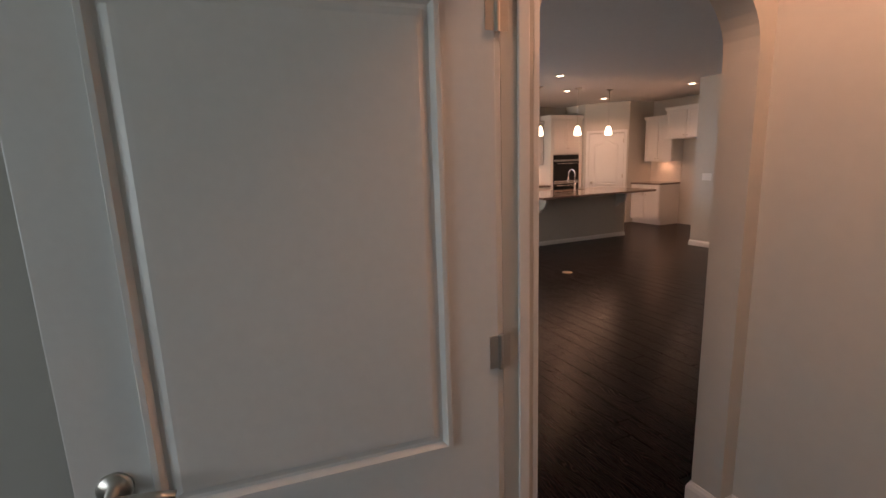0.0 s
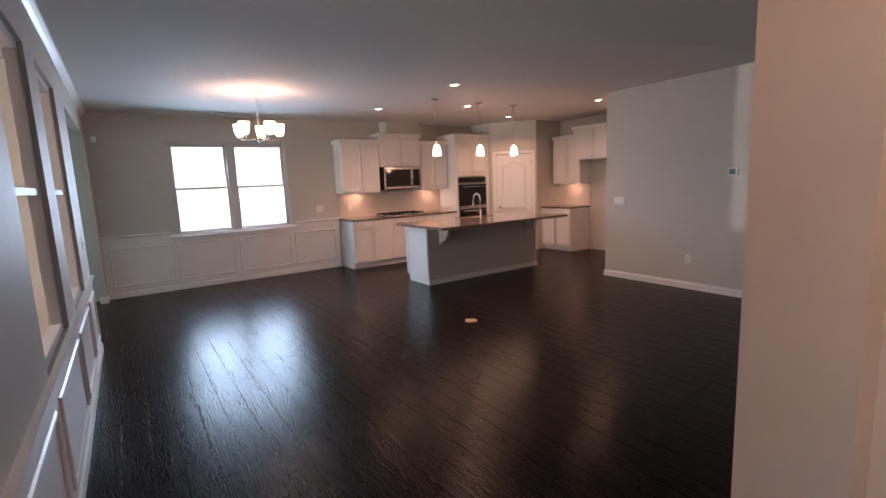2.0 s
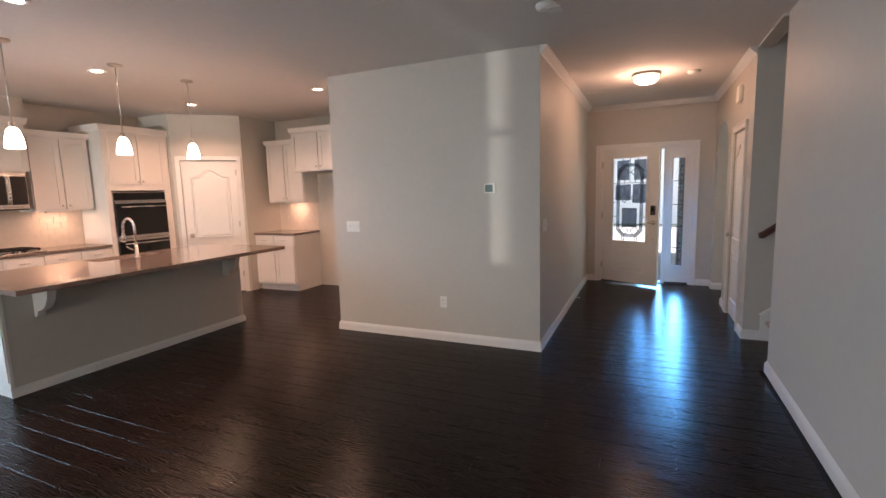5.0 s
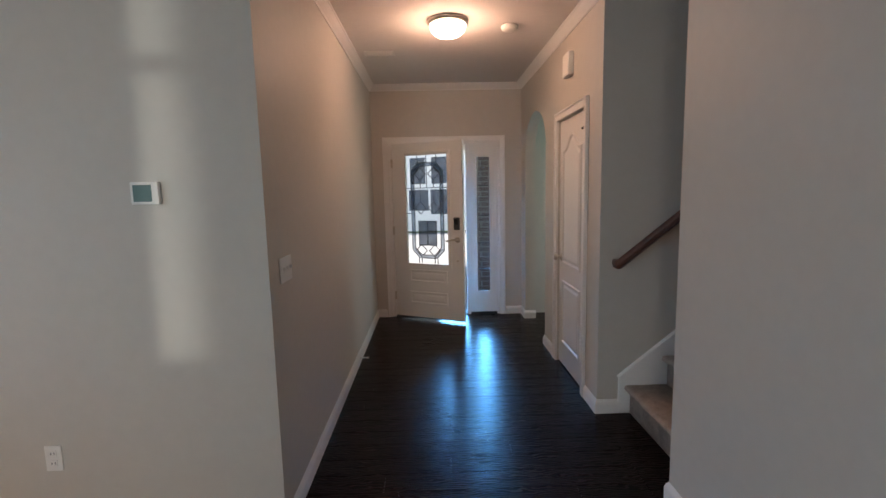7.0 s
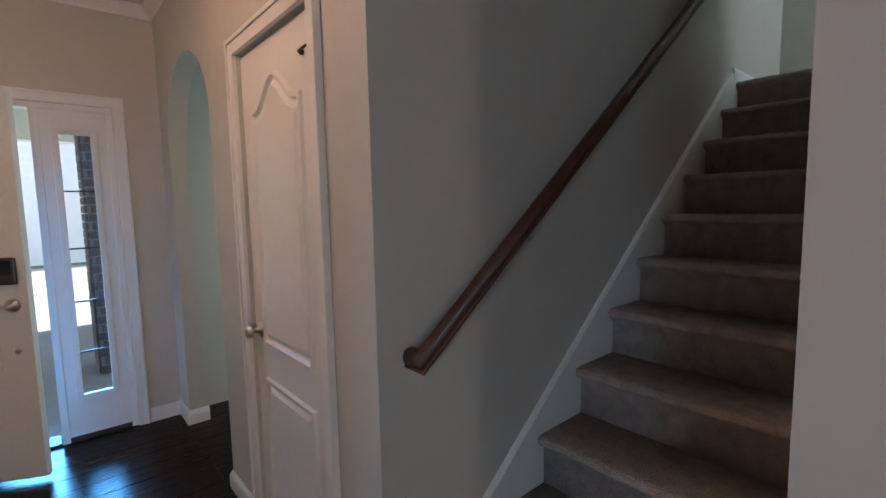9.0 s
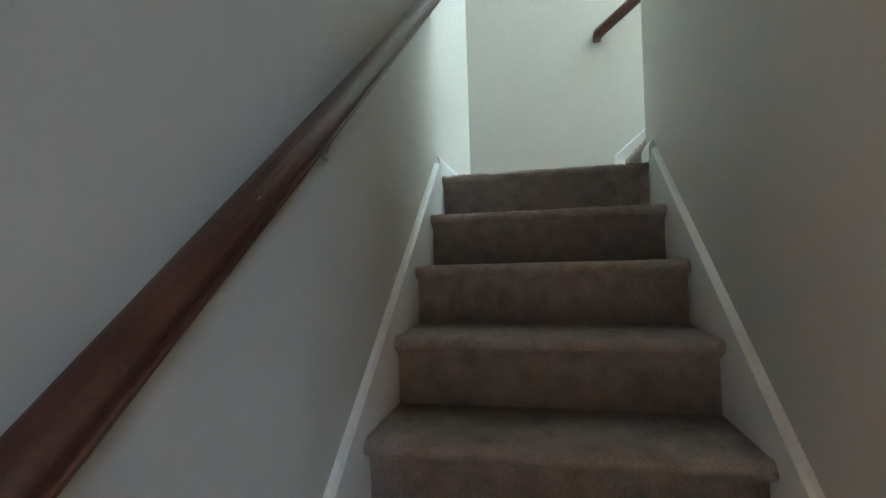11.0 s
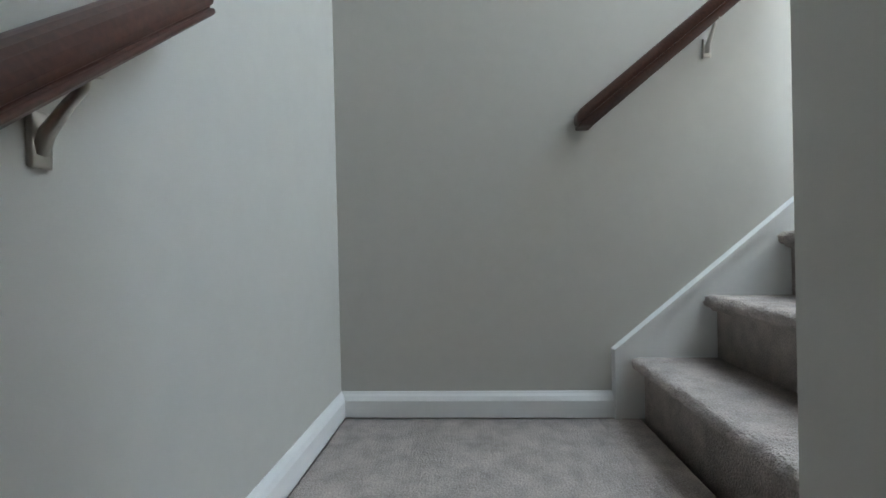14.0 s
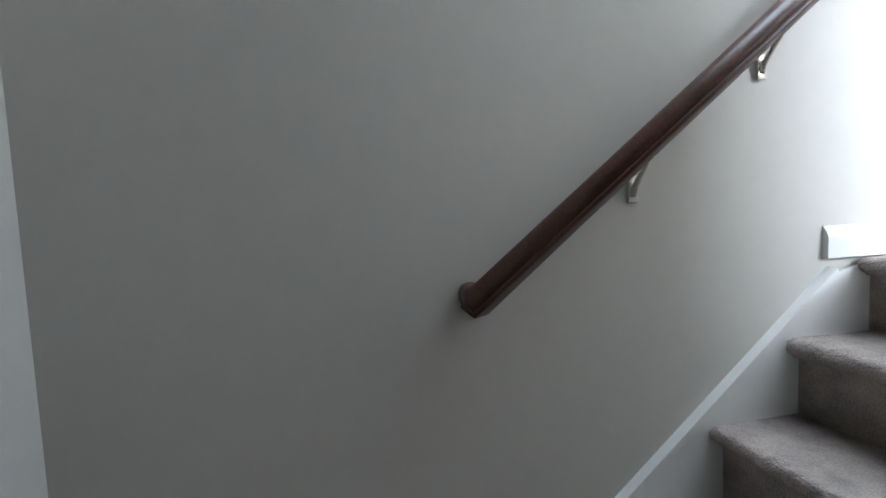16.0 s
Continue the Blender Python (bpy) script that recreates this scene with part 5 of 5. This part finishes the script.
ds = thing("door_stopper", (-2.57, 9.02, 0.06), "small spring door stop on the hall baseboard", "door stop")
lathe("spring", [(0.012, 0), (0.006, 0.004), (0.005, 0.06), (0.008, 0.062), (0.008, 0.075)], PLATE, ds, (-2.57, 9.02, 0.06), m=pose(-2.572, 9.02, 0.06, 0, 90, 0), n=10)

he = thing("hearth", (-1.07, 4.08, 0), "dark slate fireplace hearth slab with a metal edge on the floor", "hearth")
boxes("slab", [(-1.325, 3.30, 0.001, -0.828, 4.86, 0.018)], IRON, he, (-1.07, 4.08, 0), 0.003)
for q in ((-1.333, 3.292, 0.001, -1.326, 4.868, 0.020), (-1.326, 4.861, 0.001, -0.828, 4.868, 0.020), (-1.326, 3.292, 0.001, -0.828, 3.299, 0.020)):
    boxes("edge_strip", [q], NICKEL, he, (-1.07, 4.08, 0), 0.001)

# ---------------- outside ----------------
tagged(boxes("ground", [(-400, -400, -0.6, 400, 400, -0.35)], GRASS), "wide mown lawn reaching to the horizon", "ground", kind="structure")
tagged(boxes("porch_slab", [(-4.2, 10.72, -0.35, 1.2, 15.2, -0.03), (-12, 15.2, -0.35, 9, 25, -0.25)], CONC), "pale concrete porch slab and front walk", "porch", kind="structure")


tagged(boxes("porch_roof", [(-4.6, 10.72, 2.85, 2.6, 15.2, 3.0), (-4.6, 15.0, 2.35, 2.6, 15.2, 2.85)], SIDING), "pale flat porch ceiling", "porch", kind="structure")


def porch_pier():
    b = (-0.95, 12.2, -0.03)
    e = thing("porch_pier", b, "brick porch pier with a dark stone cap", "pier")
    boxes("core", [(-1.18, 12.02, -0.03, -0.72, 12.48, 2.85)], CONC, e, b)
    me = bpy.data.meshes.new("brick")
    bm = bmesh.new()
    add_box(bm, (-0.112, -0.012, 0, 0.112, 0.012, 0.062), 0.003)
    bm.to_mesh(me)
    bm.free()
    me.materials.append(BRICK)
    for r in range(38):
        for c in (0, 1):
            for side, (px, py, rz) in enumerate(((-1.065 + c * 0.235, 12.012, 0), (-1.188, 12.135 + c * 0.235, 90))):
                o = new("brick", me)
                o.parent = e
                o.matrix_parent_inverse = Matrix.Translation([-v for v in b])
                o.matrix_basis = pose(px + (0.02 if r % 2 and rz == 0 else 0), py, -0.02 + r * 0.0755, 0, 0, rz)


porch_pier()


def neighbour_house(m, glazed=True):
    e = thing("house", (0, 0, 0), "pale sided two-storey house across the way", "house", "neighbouring houses")
    boxes("wall", [(-6, 0, 0, 6, 8, 6.0)], SIDING, e)
    boxes("siding_board", [(-6.01, -0.022, 0.2 + 0.19 * i, 6.01, -0.002, 0.2 + 0.19 * i + 0.17) for i in range(30)], SIDING, e)
    prism("roof", [(-6.5, 5.9), (6.5, 5.9), (0, 8.8)], "y", -0.5, 8.5, ROOF, e)
    for x in (-3.6, 0.0, 3.6) if glazed else ():
        for z in (1.0, 3.8):
            w = boxes("window", [(x - 0.5, -0.05, z, x + 0.5, -0.022, z + 1.5)], DIMGLASS, e)
            boxes("window_frame", [(x - 0.6, -0.08, z - 0.1, x - 0.5, -0.02, z + 1.6), (x + 0.5, -0.08, z - 0.1, x + 0.6, -0.02, z + 1.6), (x - 0.5, -0.08, z + 1.5, x + 0.5, -0.02, z + 1.6), (x - 0.5, -0.08, z - 0.1, x + 0.5, -0.02, z), (x - 0.5, -0.07, z + 0.72, x + 0.5, -0.05, z + 0.78)], TRIM, e)
    e.matrix_basis = m
    return e


neighbour_house(pose(-1.2, 27, -0.35), False)
neighbour_house(pose(-19, 3, -0.35, 0, 0, 90), False)

# ---------------- wood floor ----------------
floor = tagged(new("floor"), "dark espresso hand-scraped oak plank floor, satin finish", "floor", kind="structure")
PW = 0.15
rng = random.Random(4)


def plank_bm(bm, x0, x1, y0, y1, dz=0.0, tilt=0.0):
    g, t = 0.0010, 0.0016
    lo = [(x0 + g, y0 + g), (x1 - g, y0 + g), (x1 - g, y1 - g), (x0 + g, y1 - g)]
    hi = [(x0 + g + t, y0 + g + t), (x1 - g - t, y0 + g + t), (x1 - g - t, y1 - g - t), (x0 + g + t, y1 - g - t)]
    a = [bm.verts.new((x, y, -0.014)) for x, y in lo]
    b = [bm.verts.new((x, y, -0.0016)) for x, y in lo]
    c = [bm.verts.new((x, y, dz + tilt * (-1 if y < (y0 + y1) / 2 else 1))) for x, y in hi]
    for p, q in ((a, b), (b, c)):
        for i in range(4):
            bm.faces.new((p[i], p[(i + 1) % 4], q[(i + 1) % 4], q[i]))
    bm.faces.new(c)


far = bmesh.new()
spaces = [(-8.80, -0.86, 0.65, 10.57), (-0.86, 1.39, 8.11, 10.57), (-0.86, -0.6, 7.13, 8.0), (-0.86, 1.1, 0.65, 1.78), (-0.79, 2.89, -3.49, 0.65), (-8.81, -0.9, -2.49, 0.65)]
picked = 0
for sx0, sx1, sy0, sy1 in spaces:
    row = 0
    y = sy0
    while y < sy1 - 0.01:
        x = sx0
        y1 = min(y + PW, sy1)
        first = True
        while x < sx1 - 0.01:
            ln = rng.choice((0.6, 0.9, 1.2, 1.5)) * (rng.uniform(0.3, 1) if first else 1)
            first = False
            x1 = min(x + ln, sx1)
            if sx1 - x1 < 0.2:
                x1 = sx1
            mid = ((x + x1) / 2, (y + y1) / 2)
            near = picked < 290 and -6.6 < mid[0] < -0.9 and 1.6 < mid[1] < 7.6
            if near:
                bm = bmesh.new()
                plank_bm(bm, x, x1, y, y1, rng.uniform(-0.0003, 0.0003), rng.uniform(-0.0006, 0.0006))
                ob = finish("plank", bm, WOODF)
                ob.parent = floor
                picked += 1
            else:
                plank_bm(far, x, x1, y, y1, rng.uniform(-0.0003, 0.0003), rng.uniform(-0.0006, 0.0006))
            x = x1
        y += PW
        row += 1
rest = finish("plank_field", far, WOODF)
rest.parent = floor
tagged(rest, kind="stuff")
